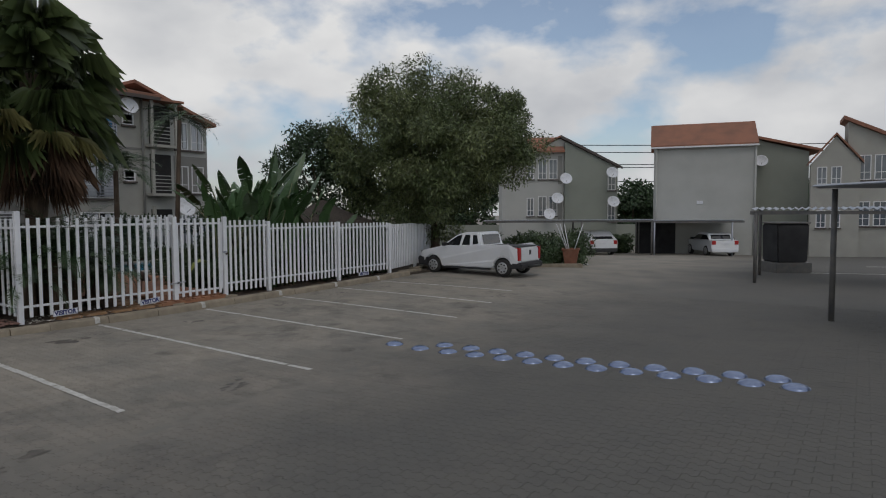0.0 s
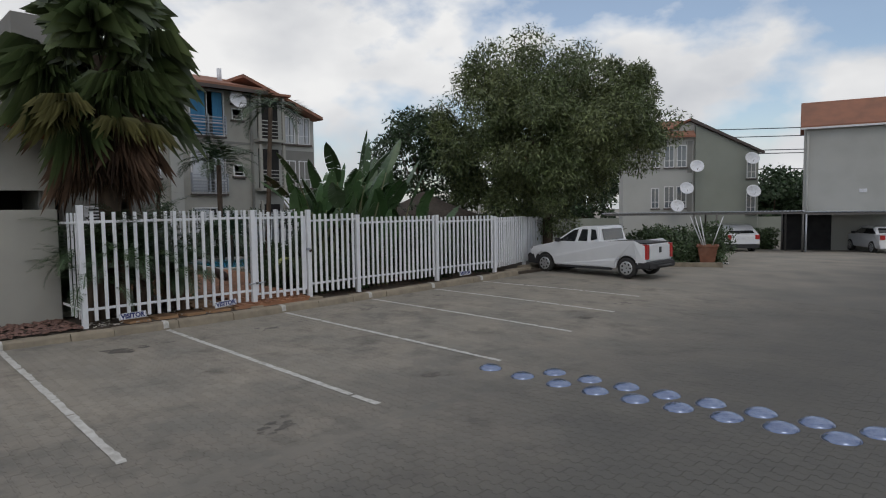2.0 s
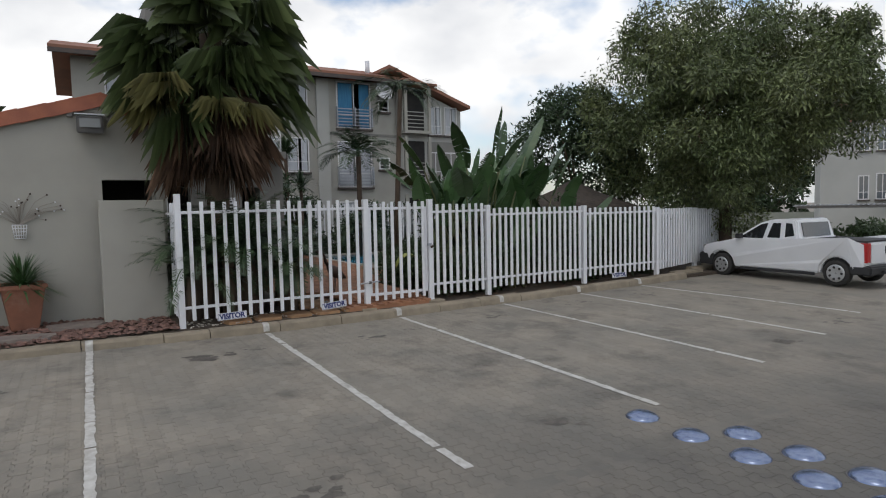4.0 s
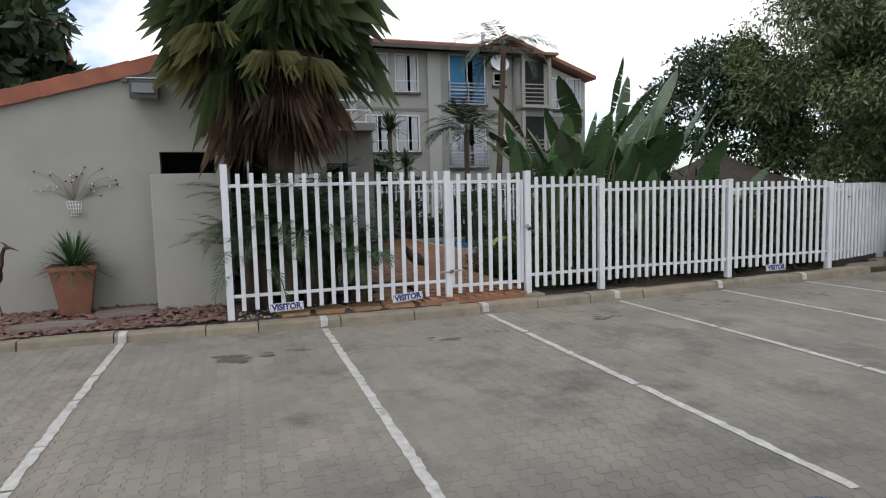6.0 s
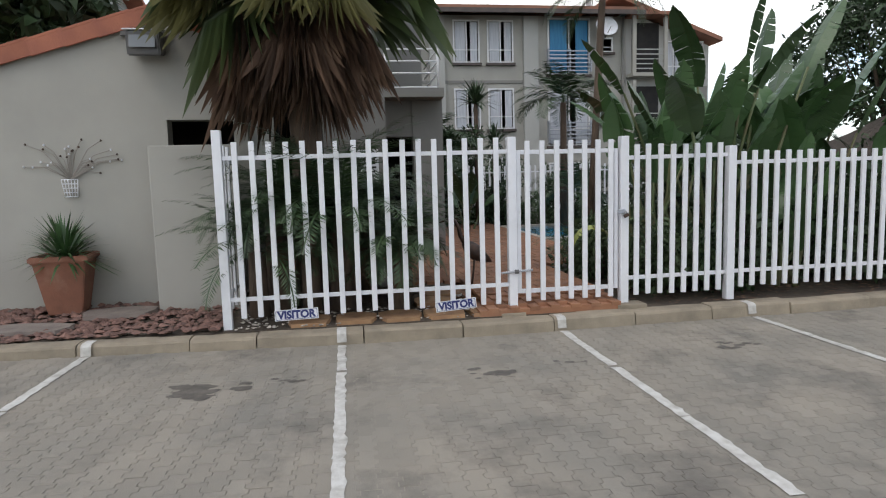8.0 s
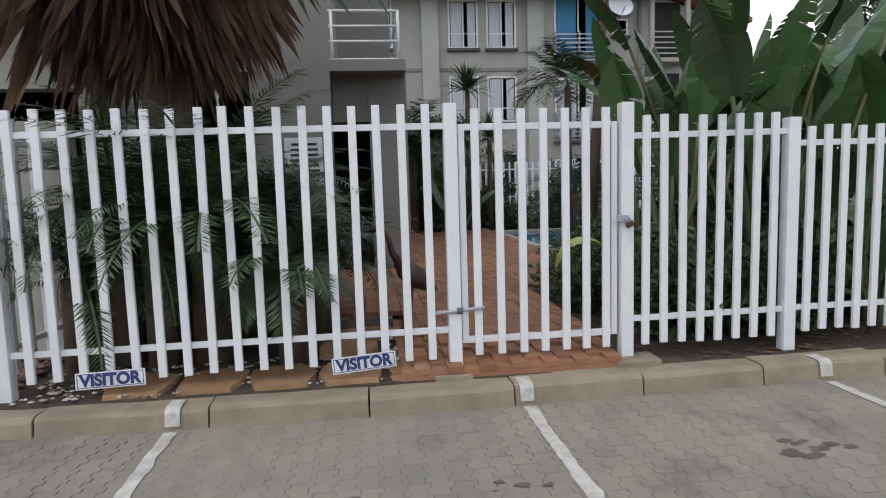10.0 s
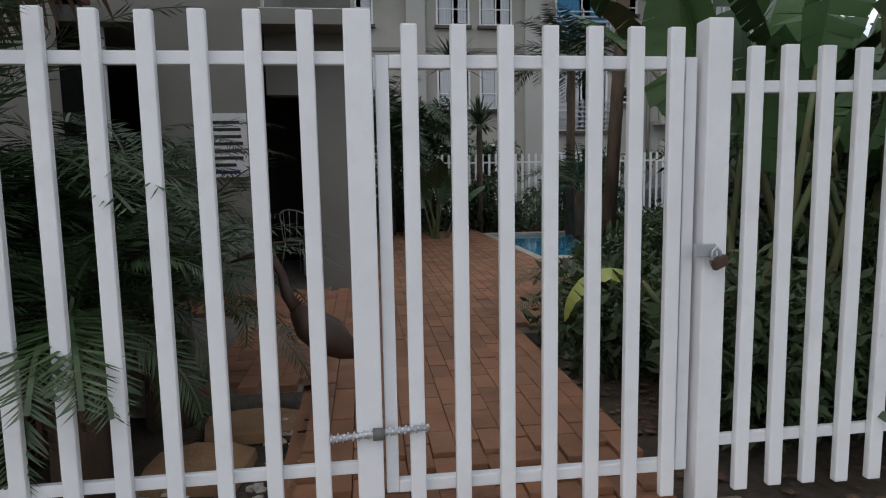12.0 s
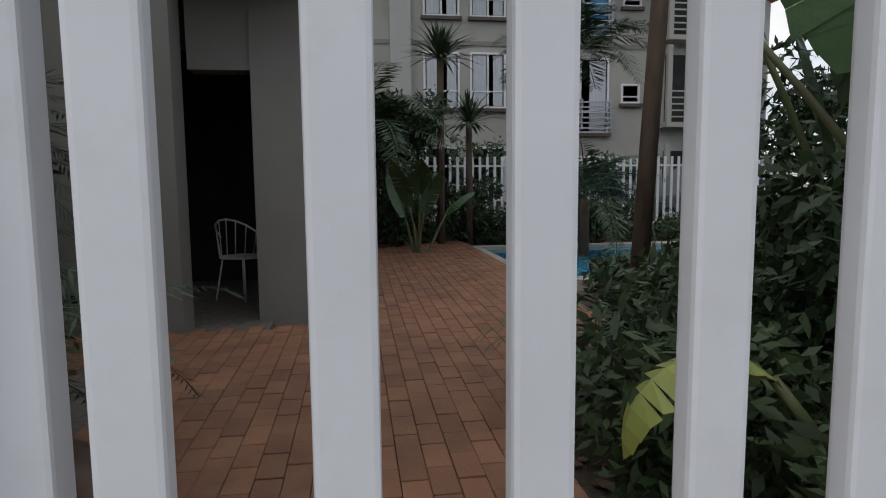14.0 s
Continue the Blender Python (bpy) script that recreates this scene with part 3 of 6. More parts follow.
for ob in list(scene.objects):
    if ob not in before_apartment and ob.parent is None:
        ob.matrix_basis = FLATS @ ob.matrix_basis


# ---- block behind the gate house ----
def build_left_block():
    h = thing("apartment_block", "pale plastered apartment block with red tiled roof", "building", (0, 0, 0))
    part("wall", box(-19.5, -11.5, -24, -9.0, -0.3, 6.9), M_WALLL, h)
    r = bmesh.new()
    for a in (-24.6,):
        vv = [r.verts.new(p) for p in ((-10.9, -24.6, 6.7), (-10.9, -8.4, 6.7), (-15.5, -8.4, 8.3), (-15.5, -24.6, 8.3), (-20.1, -8.4, 6.7), (-20.1, -24.6, 6.7))]
        r.faces.new((vv[0], vv[1], vv[2], vv[3]))
        r.faces.new((vv[3], vv[2], vv[4], vv[5]))
        ge = bmesh.ops.extrude_face_region(r, geom=list(r.faces))
        for v in ge["geom"]:
            if isinstance(v, bmesh.types.BMVert):
                v.co.z += 0.14
    bmesh.ops.recalc_face_normals(r, faces=r.faces)
    part("roof", r, M_TILE, h, "red tiled roof")
    gb = bmesh.new()
    a = [gb.verts.new((x, -9.0, z)) for x, z in ((-11.5, 6.9), (-19.5, 6.9), (-15.5, 8.28))]
    b = [gb.verts.new((x, -9.2, z)) for x, z in ((-11.5, 6.9), (-19.5, 6.9), (-15.5, 8.28))]
    gb.faces.new(a), gb.faces.new(b[::-1])
    for k in range(3):
        gb.faces.new((a[k], b[k], b[(k + 1) % 3], a[(k + 1) % 3]))
    bmesh.ops.recalc_face_normals(gb, faces=gb.faces)
    part("gable", gb, M_WALLL, h)
    for y in (-10.6, -12.6, -15.5, -18.5):
        for z in (4.4, 1.9):
            window("window_block", "white-framed window with curtain", pose(-11.48, y, z, 0, 0, 90), 1.3, 1.1, M_CURTAIN)


build_left_block()


# ---- far court: buildings askew to the fence ----
def court_block(name, label, u0, u1, d0, d1, zb, eave, ridge, wall, ridge_along_u=True, overhang=0.4):
    """A plastered block with a pitched roof in the court's own axes."""
    h = thing(name, label, "building", E0, COURT_YAW)
    part("wall", box(u0, u1, d0, d1, zb, eave), wall, h)
    r = bmesh.new()
    o = overhang
    if ridge_along_u:
        dm = (d0 + d1) / 2
        pts = ((u0 - o, d0 - o, eave - 0.05), (u1 + o, d0 - o, eave - 0.05), (u1 + o, dm, ridge), (u0 - o, dm, ridge), (u1 + o, d1 + o, eave - 0.05), (u0 - o, d1 + o, eave - 0.05))
        tri = [[(u, d0, eave - 0.01), (u, d1, eave - 0.01), (u, dm, ridge - 0.08)] for u in (u0, u1)]
    else:
        um = (u0 + u1) / 2
        pts = ((u0 - o, d0 - o, eave - 0.05), (u0 - o, d1 + o, eave - 0.05), (um, d1 + o, ridge), (um, d0 - o, ridge), (u1 + o, d1 + o, eave - 0.05), (u1 + o, d0 - o, eave - 0.05))
        tri = [[(u0, d, eave - 0.01), (u1, d, eave - 0.01), (um, d, ridge - 0.08)] for d in (d0, d1)]
    vv = [r.verts.new(p) for p in pts]
    r.faces.new((vv[0], vv[1], vv[2], vv[3]))
    r.faces.new((vv[3], vv[2], vv[4], vv[5]))
    ge = bmesh.ops.extrude_face_region(r, geom=list(r.faces))
    for v in ge["geom"]:
        if isinstance(v, bmesh.types.BMVert):
            v.co.z += 0.13
    bmesh.ops.recalc_face_normals(r, faces=r.faces)
    part("roof", r, M_ROOF, h, "red-brown tiled roof")
    g = bmesh.new()
    a, b = [[g.verts.new(p) for p in t] for t in tri]
    g.faces.new(a), g.faces.new(b[::-1])
    for k in range(3):
        g.faces.new((a[k], b[k], b[(k + 1) % 3], a[(k + 1) % 3]))
    bmesh.ops.recalc_face_normals(g, faces=g.faces)
    part("gable", g, wall, h)
    if ridge_along_u:
        part("gutter", box(u0 - o, u1 + o, d0 - o - 0.1, d0 - o + 0.003, eave - 0.12, eave - 0.02), M_FRAME, h, "pale gutter")
    return h


def court_window(u, d, z, w, h, yaw=0.0, curtain=None):
    p = E0 + RGT * u + FWD * d
    return window("window_far", "dark window with a pale frame", Matrix.Translation((p.x, p.y, z)) @ pose(0, 0, 0, 0, 0, COURT_YAW + yaw), w, h, curtain)


def turned(ob, u, d, angle=-18.8):
    """Turns a thing of the court about a corner of its block."""
    p = court(u, d, 0)
    ob.matrix_basis = Matrix.Translation(p) @ pose(0, 0, 0, 0, 0, angle) @ Matrix.Translation(-p) @ ob.matrix_basis


def build_court():
    b = court_block("apartment_block", "blank pale plastered gable end block with tiled roof", 13.6, 19.45, 40, 43.4, -1.4, 5.95, 7.42, M_WALLL, True, 0.2)
    part("wing", box(19.45, 22.9, 42.5, 46, -1.4, 5.6), M_WALLG, b, "greenish plastered wing")
    w = bmesh.new()
    vv = [w.verts.new((u, d, z + dz)) for u, z in ((19.71, 6.55), (23.6, 5.55)) for d in (42.2, 46.3) for dz in (0, 0.16)]
    for q in ((0, 1, 3, 2), (4, 6, 7, 5), (0, 4, 5, 1), (2, 3, 7, 6), (0, 2, 6, 4), (1, 5, 7, 3)):
        w.faces.new([vv[i] for i in q])
    bmesh.ops.recalc_face_normals(w, faces=w.faces)
    part("wing_roof", w, M_ROOF, b)
    g = bmesh.new()
    a = [g.verts.new((u, 42.5, z)) for u, z in ((19.71, 5.59), (22.9, 5.59), (19.71, 6.5))]
    c = [g.verts.new((u, 46, z)) for u, z in ((19.71, 5.59), (22.9, 5.59), (19.71, 6.5))]
    g.faces.new(a), g.faces.new(c[::-1])
    for k in range(3):
        g.faces.new((a[k], c[k], c[(k + 1) % 3], a[(k + 1) % 3]))
    bmesh.ops.recalc_face_normals(g, faces=g.faces)
    part("wing_gable", g, M_WALLG, b)
    part("downpipe", cyl((19.5, 39.93, -1.3), (19.5, 39.93, 5.9), 0.06, seg=8), M_WALLL, b)
    part("corner_pipe", cyl((13.75, 39.93, -1.3), (13.75, 39.93, 5.9), 0.06, seg=8), M_WALLL, b)
    part("vent", box(16.2, 16.55, 39.95, 40.02, 2.3, 2.5), M_SIGN, b)
    p = court(20.1, 42.4, 5.0)
    turned(dish(p, COURT_YAW, 0.4), 13.6, 40)
    turned(b, 13.6, 40)

    b2 = court_block("apartment_block", "pale plastered block with dishes and tiled roof", 4.2, 12.4, 44, 46.5, -1.6, 5.0, 7.1, M_WALLL, False, 0.15)
    part("front_wall", box(4.2, 8.5, 43.9, 43.995, -1.6, 6.05), M_WALLL, b2)
    fr = bmesh.new()
    vv = [fr.verts.new((u, d, z + dz)) for u in (4.0, 8.55) for d, z in ((43.5, 6.0), (45.2, 7.1)) for dz in (0, 0.14)]
    for q in ((0, 1, 3, 2), (4, 6, 7, 5), (0, 4, 5, 1), (2, 3, 7, 6), (0, 2, 6, 4), (1, 5, 7, 3)):
        fr.faces.new([vv[i] for i in q])
    bmesh.ops.recalc_face_normals(fr, faces=fr.faces)
    part("front_roof", fr, M_ROOF, b2, "red-brown tiled front slope")
    for z in (4.2, 1.6):
        court_window(7.05, 43.88, z, 0.5, 1.3)
        court_window(7.8, 43.88, z, 0.5, 1.3)
        court_window(6.2, 43.88, z, 0.4, 1.2)
        # flat darker panel on the wall, in place of a shaded stair recess
        part("stair_recess", box(8.15, 8.45, 43.885, 43.9, z - 0.4, z + 1.6), M_WALLD, b2)
    part("painted_end", extrude([(8.6, -1.6), (12.3, -1.6), (12.3, 4.9), (8.6, 6.75)], 43.72, 43.98), M_WALLG, b2, "greenish plastered half of the gable")
    part("verge_board", extrude([(8.3, 7.0), (12.6, 4.84), (12.6, 5.0), (8.3, 7.2)], 43.5, 43.71), M_TRIM, b2)
    for z in (3.4, 1.2):
        court_window(11.9, 43.7, z, 0.45, 1.2)
    for u, d, z in ((8.55, 43.4, 4.1), (8.0, 43.6, 2.75), (7.45, 43.6, 1.65), (11.75, 43.4, 4.5), (11.85, 43.4, 2.5)):
        dish(court(u, d, z), COURT_YAW, 0.42)

    b4 = court_block("apartment_block", "shaded grey plastered block with tiled gable", 21.35, 23.75, 36, 37.6, -1.2, 4.55, 6.15, M_WALL, False, 0.15)
    b5 = thing("apartment_block", "tall grey plastered block with a falling tiled verge", "building", E0, COURT_YAW)
    part("wall", extrude([(23.0, -1.2), (27.2, -1.2), (27.2, 4.7), (23.0, 6.85)], 35.3, 37.4), M_WALL, b5)
    part("roof", extrude([(22.75, 7.0), (27.6, 4.5), (27.6, 4.7), (22.75, 7.2)], 35.0, 37.7), M_ROOF, b5, "red-brown tiled roof")
    for u in (21.9, 22.6):
        for z in (3.4, 0.9):
            turned(court_window(u, 35.98, z, 0.4, 0.9), 21.35, 36, -28)
    for u in (23.8, 24.6, 26.0):
        for z in (3.6, 1.0):
            turned(court_window(u, 35.28, z, 0.55 if u < 26 else 0.9, 1.3), 23.0, 35.3, -28)
    turned(b4, 21.35, 36, -28)
    turned(b5, 23.0, 35.3, -28)
    for k, z in enumerate((8.9, 8.2, 7.0, 6.7, 5.3)):
        wb = bmesh.new()
        pts = [court(-6 + 7.5 * i, 62, z - 0.5 * (1 - ((i - 4) / 4) ** 2)) for i in range(9)]
        bm_tube(wb, pts, [0.04] * 9, 5)
        solid("power_cable", wb, M_BLACKP, "thin overhead power cable", "cable", group="overhead cables")
    for u in (-6, 54):
        q = court(u, 62)
        pole = thing("utility_pole", "tall dark timber utility pole carrying the cables", "pole", (q.x, q.y, q.z), COURT_YAW)
        part("shaft", cyl((0, 0, -0.3), (0, 0, 9.2 - q.z), 0.14, 0.1, 10), M_BARK, pole)
        part("crossarm", box(-0.7, 0.7, -0.06, 0.06, 8.1 - q.z, 8.24 - q.z, 0.01), M_BARK, pole)


build_court()


# ---- fence ----
POSTS = [(-2.88, 0.0, 1.9), (0.0, -0.02, 1.79), (1.22, 0.02, 1.78), (2.45, 0.04, 1.66), (4.85, 0.06, 1.61), (7.03, 0.07, 1.535), (9.15, 0.07, 1.49), (11.2, 0.07, 1.47)]


def fence_x(y):
    return 0.0 if y < 7.03 else -0.3 * (y - 7.03)


def pale_mesh(name, z0, z1, w=0.053, d=0.03):
    b = box(-d / 2, d / 2, -w / 2, w / 2, z0, z1, 0.006)
    return mesh_of(name, b, M_WHITE)


def build_fence():
    random.seed(11)
    f = thing("palisade_fence", "white painted steel palisade fence on a kerb", "fence", (0, 0, 0))
    for i, (y, z0, z1) in enumerate(POSTS):
        w = 0.044 if i else 0.042
        part("post", box(-w, w, -w, w, z0 - 0.06, z1, 0.006), M_WHITE, f, m=pose(fence_x(y) - 0.04, y, 0))
    specs = [(0, 1, 17, 0.075, 1.785, 0.26, 1.635), (2, 3, 8, 0.09, 1.69, 0.275, 1.555), (3, 4, 17, 0.12, 1.60, 0.29, 1.48),
             (4, 5, 14, 0.15, 1.56, 0.31, 1.44), (5, 6, 14, 0.14, 1.5, 0.30, 1.385), (6, 7, 14, 0.14, 1.47, 0.30, 1.35)]
    for a, b, n, z0, z1, r0, r1 in specs:
        me = pale_mesh("pale", 0, z1 - z0)
        ya, yb = POSTS[a][0], POSTS[b][0]
        for k in range(n):
            y = ya + (yb - ya) * (k + 1) / (n + 1)
            o = new("pale", me)
            o.parent = f
            o.matrix_basis = pose(fence_x(y) - 0.015, y, z0 + random.uniform(-0.006, 0.006), random.uniform(-0.25, 0.25), 0, 0)
        for r in (r0, r1):
            p, q = Vector((fence_x(ya) - 0.043, ya + 0.04, r)), Vector((fence_x(yb) - 0.043, yb - 0.04, r + 0.01))
            ln = (q - p).length
            part("rail", box(-0.012, 0.012, 0, ln, -0.021, 0.021, 0.004), M_WHITE, f,
                 m=Matrix.Translation(p) @ (q - p).to_track_quat('Y', 'Z').to_matrix().to_4x4())
    # return panel running back from the corner post
    for k in range(3):
        part("pale", box(-0.015, 0.015, -0.025, 0.025, 0.1, 1.78, 0.006), M_WHITE, f, m=pose(-0.2 - 0.22 * k, -2.9, 0, 0, 0, 90))
    for r in (0.27, 1.62):
        part("rail", box(-1.05, -0.05, -2.93, -2.905, r - 0.02, r + 0.02, 0.004), M_WHITE, f)
    g = thing("palisade_gate", "white steel palisade gate, shut with chain and padlock", "gate", (0, 0, 0))
    for y in (0.075, 1.135):
        part("stile", box(-0.071, -0.031, y - 0.022, y + 0.022, 0.17, 1.655, 0.005), M_WHITE, g)
    for z in (0.19, 1.635):
        part("rail", box(-0.069, -0.032, 0.097, 1.113, z - 0.022, z + 0.022, 0.005), M_WHITE, g)
    me = pale_mesh("pale", 0, 1.66)
    for y in (0.163, 0.322, 0.479, 0.63, 0.782, 0.926, 1.068):
        o = new("pale", me)
        o.parent = g
        o.matrix_basis = pose(-0.015, y, 0.088)
    bolt = part("latch", cyl((0.016, -0.13, 0.40), (0.016, 0.20, 0.42), 0.011, seg=8), M_GALV, g, "pale coiled spring latch")
    coil = [(0.016 + 0.014 * math.cos(2.4 * q), -0.13 + 0.33 * q / 80, 0.40 + 0.02 * q / 80 + 0.014 * math.sin(2.4 * q)) for q in range(81)]
    part("spring", bm_tube(bmesh.new(), coil, [0.0035] * 81, 5), M_SIGN, bolt)
    part("chain", cyl((0.024, 0.01, 0.41), (0.024, 0.05, 0.41), 0.022, seg=8), M_STEEL, bolt)
    lk = thing("padlock", "weathered brass padlock hanging on the gate hasp", "padlock", (0.018, 1.185, 0.97))
    part("hasp", box(-0.012, 0.004, -0.05, 0.03, 0.0, 0.045, 0.003), M_GALV, lk)
    part("body", box(0.006, 0.032, -0.005, 0.05, -0.05, -0.012, 0.005), M_BRONZE, lk, m=pose(0, 0, 0, 25, 0, 0))
    part("shackle", bm_tube(bmesh.new(), [(0.018, 0.008, -0.02), (0.018, 0.008, 0.02), (0.018, 0.022, 0.034), (0.018, 0.036, 0.02), (0.018, 0.036, -0.02)], [0.006] * 5, 6), M_GALV, lk)
    # far fence behind the pool
    f2 = thing("palisade_fence", "white palisade fence behind the pool, half hidden by plants", "fence", (-12.9, 0, 0))
    me = pale_mesh("pale", 0.0, 1.72, 0.055, 0.03)
    for k in range(66):
        o = new("pale", me)
        o.parent = f2
        o.matrix_basis = pose(0.03, -0.6 + 0.165 * k, 0.08)
    for r in (0.3, 1.6):
        part("rail", box(-0.015, 0.015, -0.7, 10.3, r - 0.02, r + 0.02), M_WHITE, f2)
    for k in range(6):
        part("post", box(-0.05, 0.014, -0.04, 0.04, -0.06, 1.82), M_WHITE, f2, m=pose(-0.02, -0.68 + 2.15 * k, 0))


build_fence()


# ---- leaves ----
def leaf_cloud(name, rng, centres, count, size, aspect, material, spread=0.6, droop=0.3, smooth_=False):
    """Many small pointed leaves scattered in ragged clumps."""
    c = np.array(centres, float)
    idx = rng.integers(0, len(c), count)
    d = rng.normal(size=(count, 3))
    d /= np.linalg.norm(d, axis=1)[:, None]
    rad = c[idx, 3] * rng.uniform(0.35, 1.0, count) ** 0.6 * rng.uniform(0.85, 1.2, count)
    p = c[idx, :3] + d * rad[:, None] * np.array([1, 1, 0.85])
    a = rng.normal(size=(count, 3)) + d * 0.6
    a[:, 2] -= droop
    a /= np.linalg.norm(a, axis=1)[:, None]
    b = np.cross(a, rng.normal(size=(count, 3)))
    b /= np.linalg.norm(b, axis=1)[:, None]
    ln = size * rng.uniform(0.6, 1.3, count)
    a, b = a * ln[:, None], b * (ln * aspect)[:, None]
    v = np.stack([p, p + a * 0.5 + b * 0.5, p + a, p + a * 0.5 - b * 0.5], 1).reshape(-1, 3)
    me = bpy.data.meshes.new(name)
    me.vertices.add(len(v))
    me.vertices.foreach_set("co", v.ravel())
    me.loops.add(len(v))
    me.loops.foreach_set("vertex_index", np.arange(len(v)))
    me.polygons.add(count)
    me.polygons.foreach_set("loop_start", np.arange(count) * 4)
    me.update(calc_edges=True)
    me.validate()
    me.materials.append(material)
    return me


def build_tree(label, base, centres, count, size, aspect, material, trunk_r, seed, limbs=6, droop=0.3, height=None):
    rng = np.random.default_rng(seed)
    t = thing("tree", label, "tree", base)
    cs = np.array(centres)
    top = height or float(cs[:, 2].mean())
    b = bmesh.new()
    bm_tube(b, [(0, 0, -0.15), (0.05, 0.02, top * 0.25), (-0.05, 0.05, top * 0.5)], [trunk_r, trunk_r * 0.8, trunk_r * 0.6], 10)
    part("trunk", b, M_BARK, t)
    pick = rng.permutation(len(cs))[:limbs]
    for k in pick:
        e = cs[k, :3]
        m = e * np.array([0.5, 0.5, 0.0]) + np.array([0, 0, top * 0.5 + (e[2] - top * 0.5) * 0.45])
        b = bmesh.new()
        bm_tube(b, [(-0.05, 0.05, top * 0.45), tuple(m), tuple(e)], [trunk_r * 0.5, trunk_r * 0.3, trunk_r * 0.1], 6)
        part("limb", b, M_BARK, t)
    o = new("crown", leaf_cloud("crown", rng, centres, count, size, aspect, material, droop=droop))
    o.parent = t
    return t


def crown_centres(seed, n, rx, ry, z0, z1, r0, r1):
    rng = np.random.default_rng(seed)
    out = []
    for _ in range(n):
        d = rng.normal(size=3)
        d /= np.linalg.norm(d)
        k = rng.uniform(0.12, 1.0) ** 0.5
        zc, zh = (z0 + z1) / 2, (z1 - z0) / 2
        out.append((d[0] * k * rx, d[1] * k * ry, zc + d[2] * k * zh, rng.uniform(r0, r1)))
    return out


build_tree("broad olive-green tree with fine willowy leaves", (-1.05, 10.82, 0.0), crown_centres(3, 210, 3.75, 3.3, 1.1, 7.0, 0.35, 0.8), 190000, 0.135, 0.27, M_LEAF, 0.2, 21, 12, 0.9)
build_tree("dark green shrubby tree behind the fence", (-4.6, 8.9, 0.0), crown_centres(4, 44, 2.0, 1.9, 1.6, 5.0, 0.35, 0.7), 18000, 0.14, 0.4, M_LEAFD, 0.13, 22, 6)
build_tree("dark broad-leaved tree behind the gate house", (-6.8, -8.3, 0.0), crown_centres(6, 40, 1.9, 2.5, 2.8, 6.1, 0.4, 0.65), 7500, 0.42, 0.42, M_LEAFD, 0.16, 23, 6)
for k, (u, d, w, h) in enumerate(((18.4, 60, 2.6, 6.4), (21.0, 62, 2.4, 5.6), (34.6, 60, 2.6, 6.0), (37.5, 62, 2.6, 6.4), (2.5, 60, 3.2, 7.0), (-3.5, 58, 3.2, 7.0))):
    p = court(u, d)
    build_tree("distant dark green tree behind the blocks", (p.x, p.y, p.z), crown_centres(30 + k, 30, w, w, 0.8, h, 0.6, 1.1), 6000, 0.4, 0.5, M_LEAFD, 0.2, 40 + k, 4)
wb = thing("wall_boundary", "grey plastered boundary wall behind the far blocks", "wall", E0, COURT_YAW, kind="structure")
part("wall", box(-25, 60, 56.0, 56.25, -2.2, 0.7), M_WALLG, wb)


# ---- fan palm with a skirt of dead fronds ----
def fan_leaf(bm, base, direction, stalk, radius, fingers, droop, rng, arc=2.5):
    d = Vector(direction).normalized()
    side = d.cross(Vector((0, 0, 1)))
    side = side.normalized() if side.length > 0.05 else Vector((1, 0, 0))
    up = side.cross(d)
    hub = Vector(base) + d * stalk
    w = 0.012
    q = [bm.verts.new(v) for v in (Vector(base) + side * w, Vector(base) - side * w, hub - side * w * 0.6, hub + side * w * 0.6)]
    bm.faces.new(q)
    for k in range(fingers):
        a = -arc / 2 + arc * k / (fingers - 1)
        fd = (d * math.cos(a) + side * math.sin(a)).normalized()
        ln = radius * (0.8 + 0.25 * math.cos(a)) * rng.uniform(0.85, 1.1)
        wd = ln * 0.03
        n = fd.cross(up).normalized() * wd
        mid = hub + fd * ln * 0.55 + up * 0.02
        tip = hub + fd * ln + Vector((0, 0, -1)) * droop * ln * rng.uniform(0.6, 1.3)
        vs = [bm.verts.new(v) for v in (hub, mid + n, tip, mid - n)]
        bm.faces.new((vs[0], vs[1], vs[2]))
        bm.faces.new((vs[0], vs[2], vs[3]))


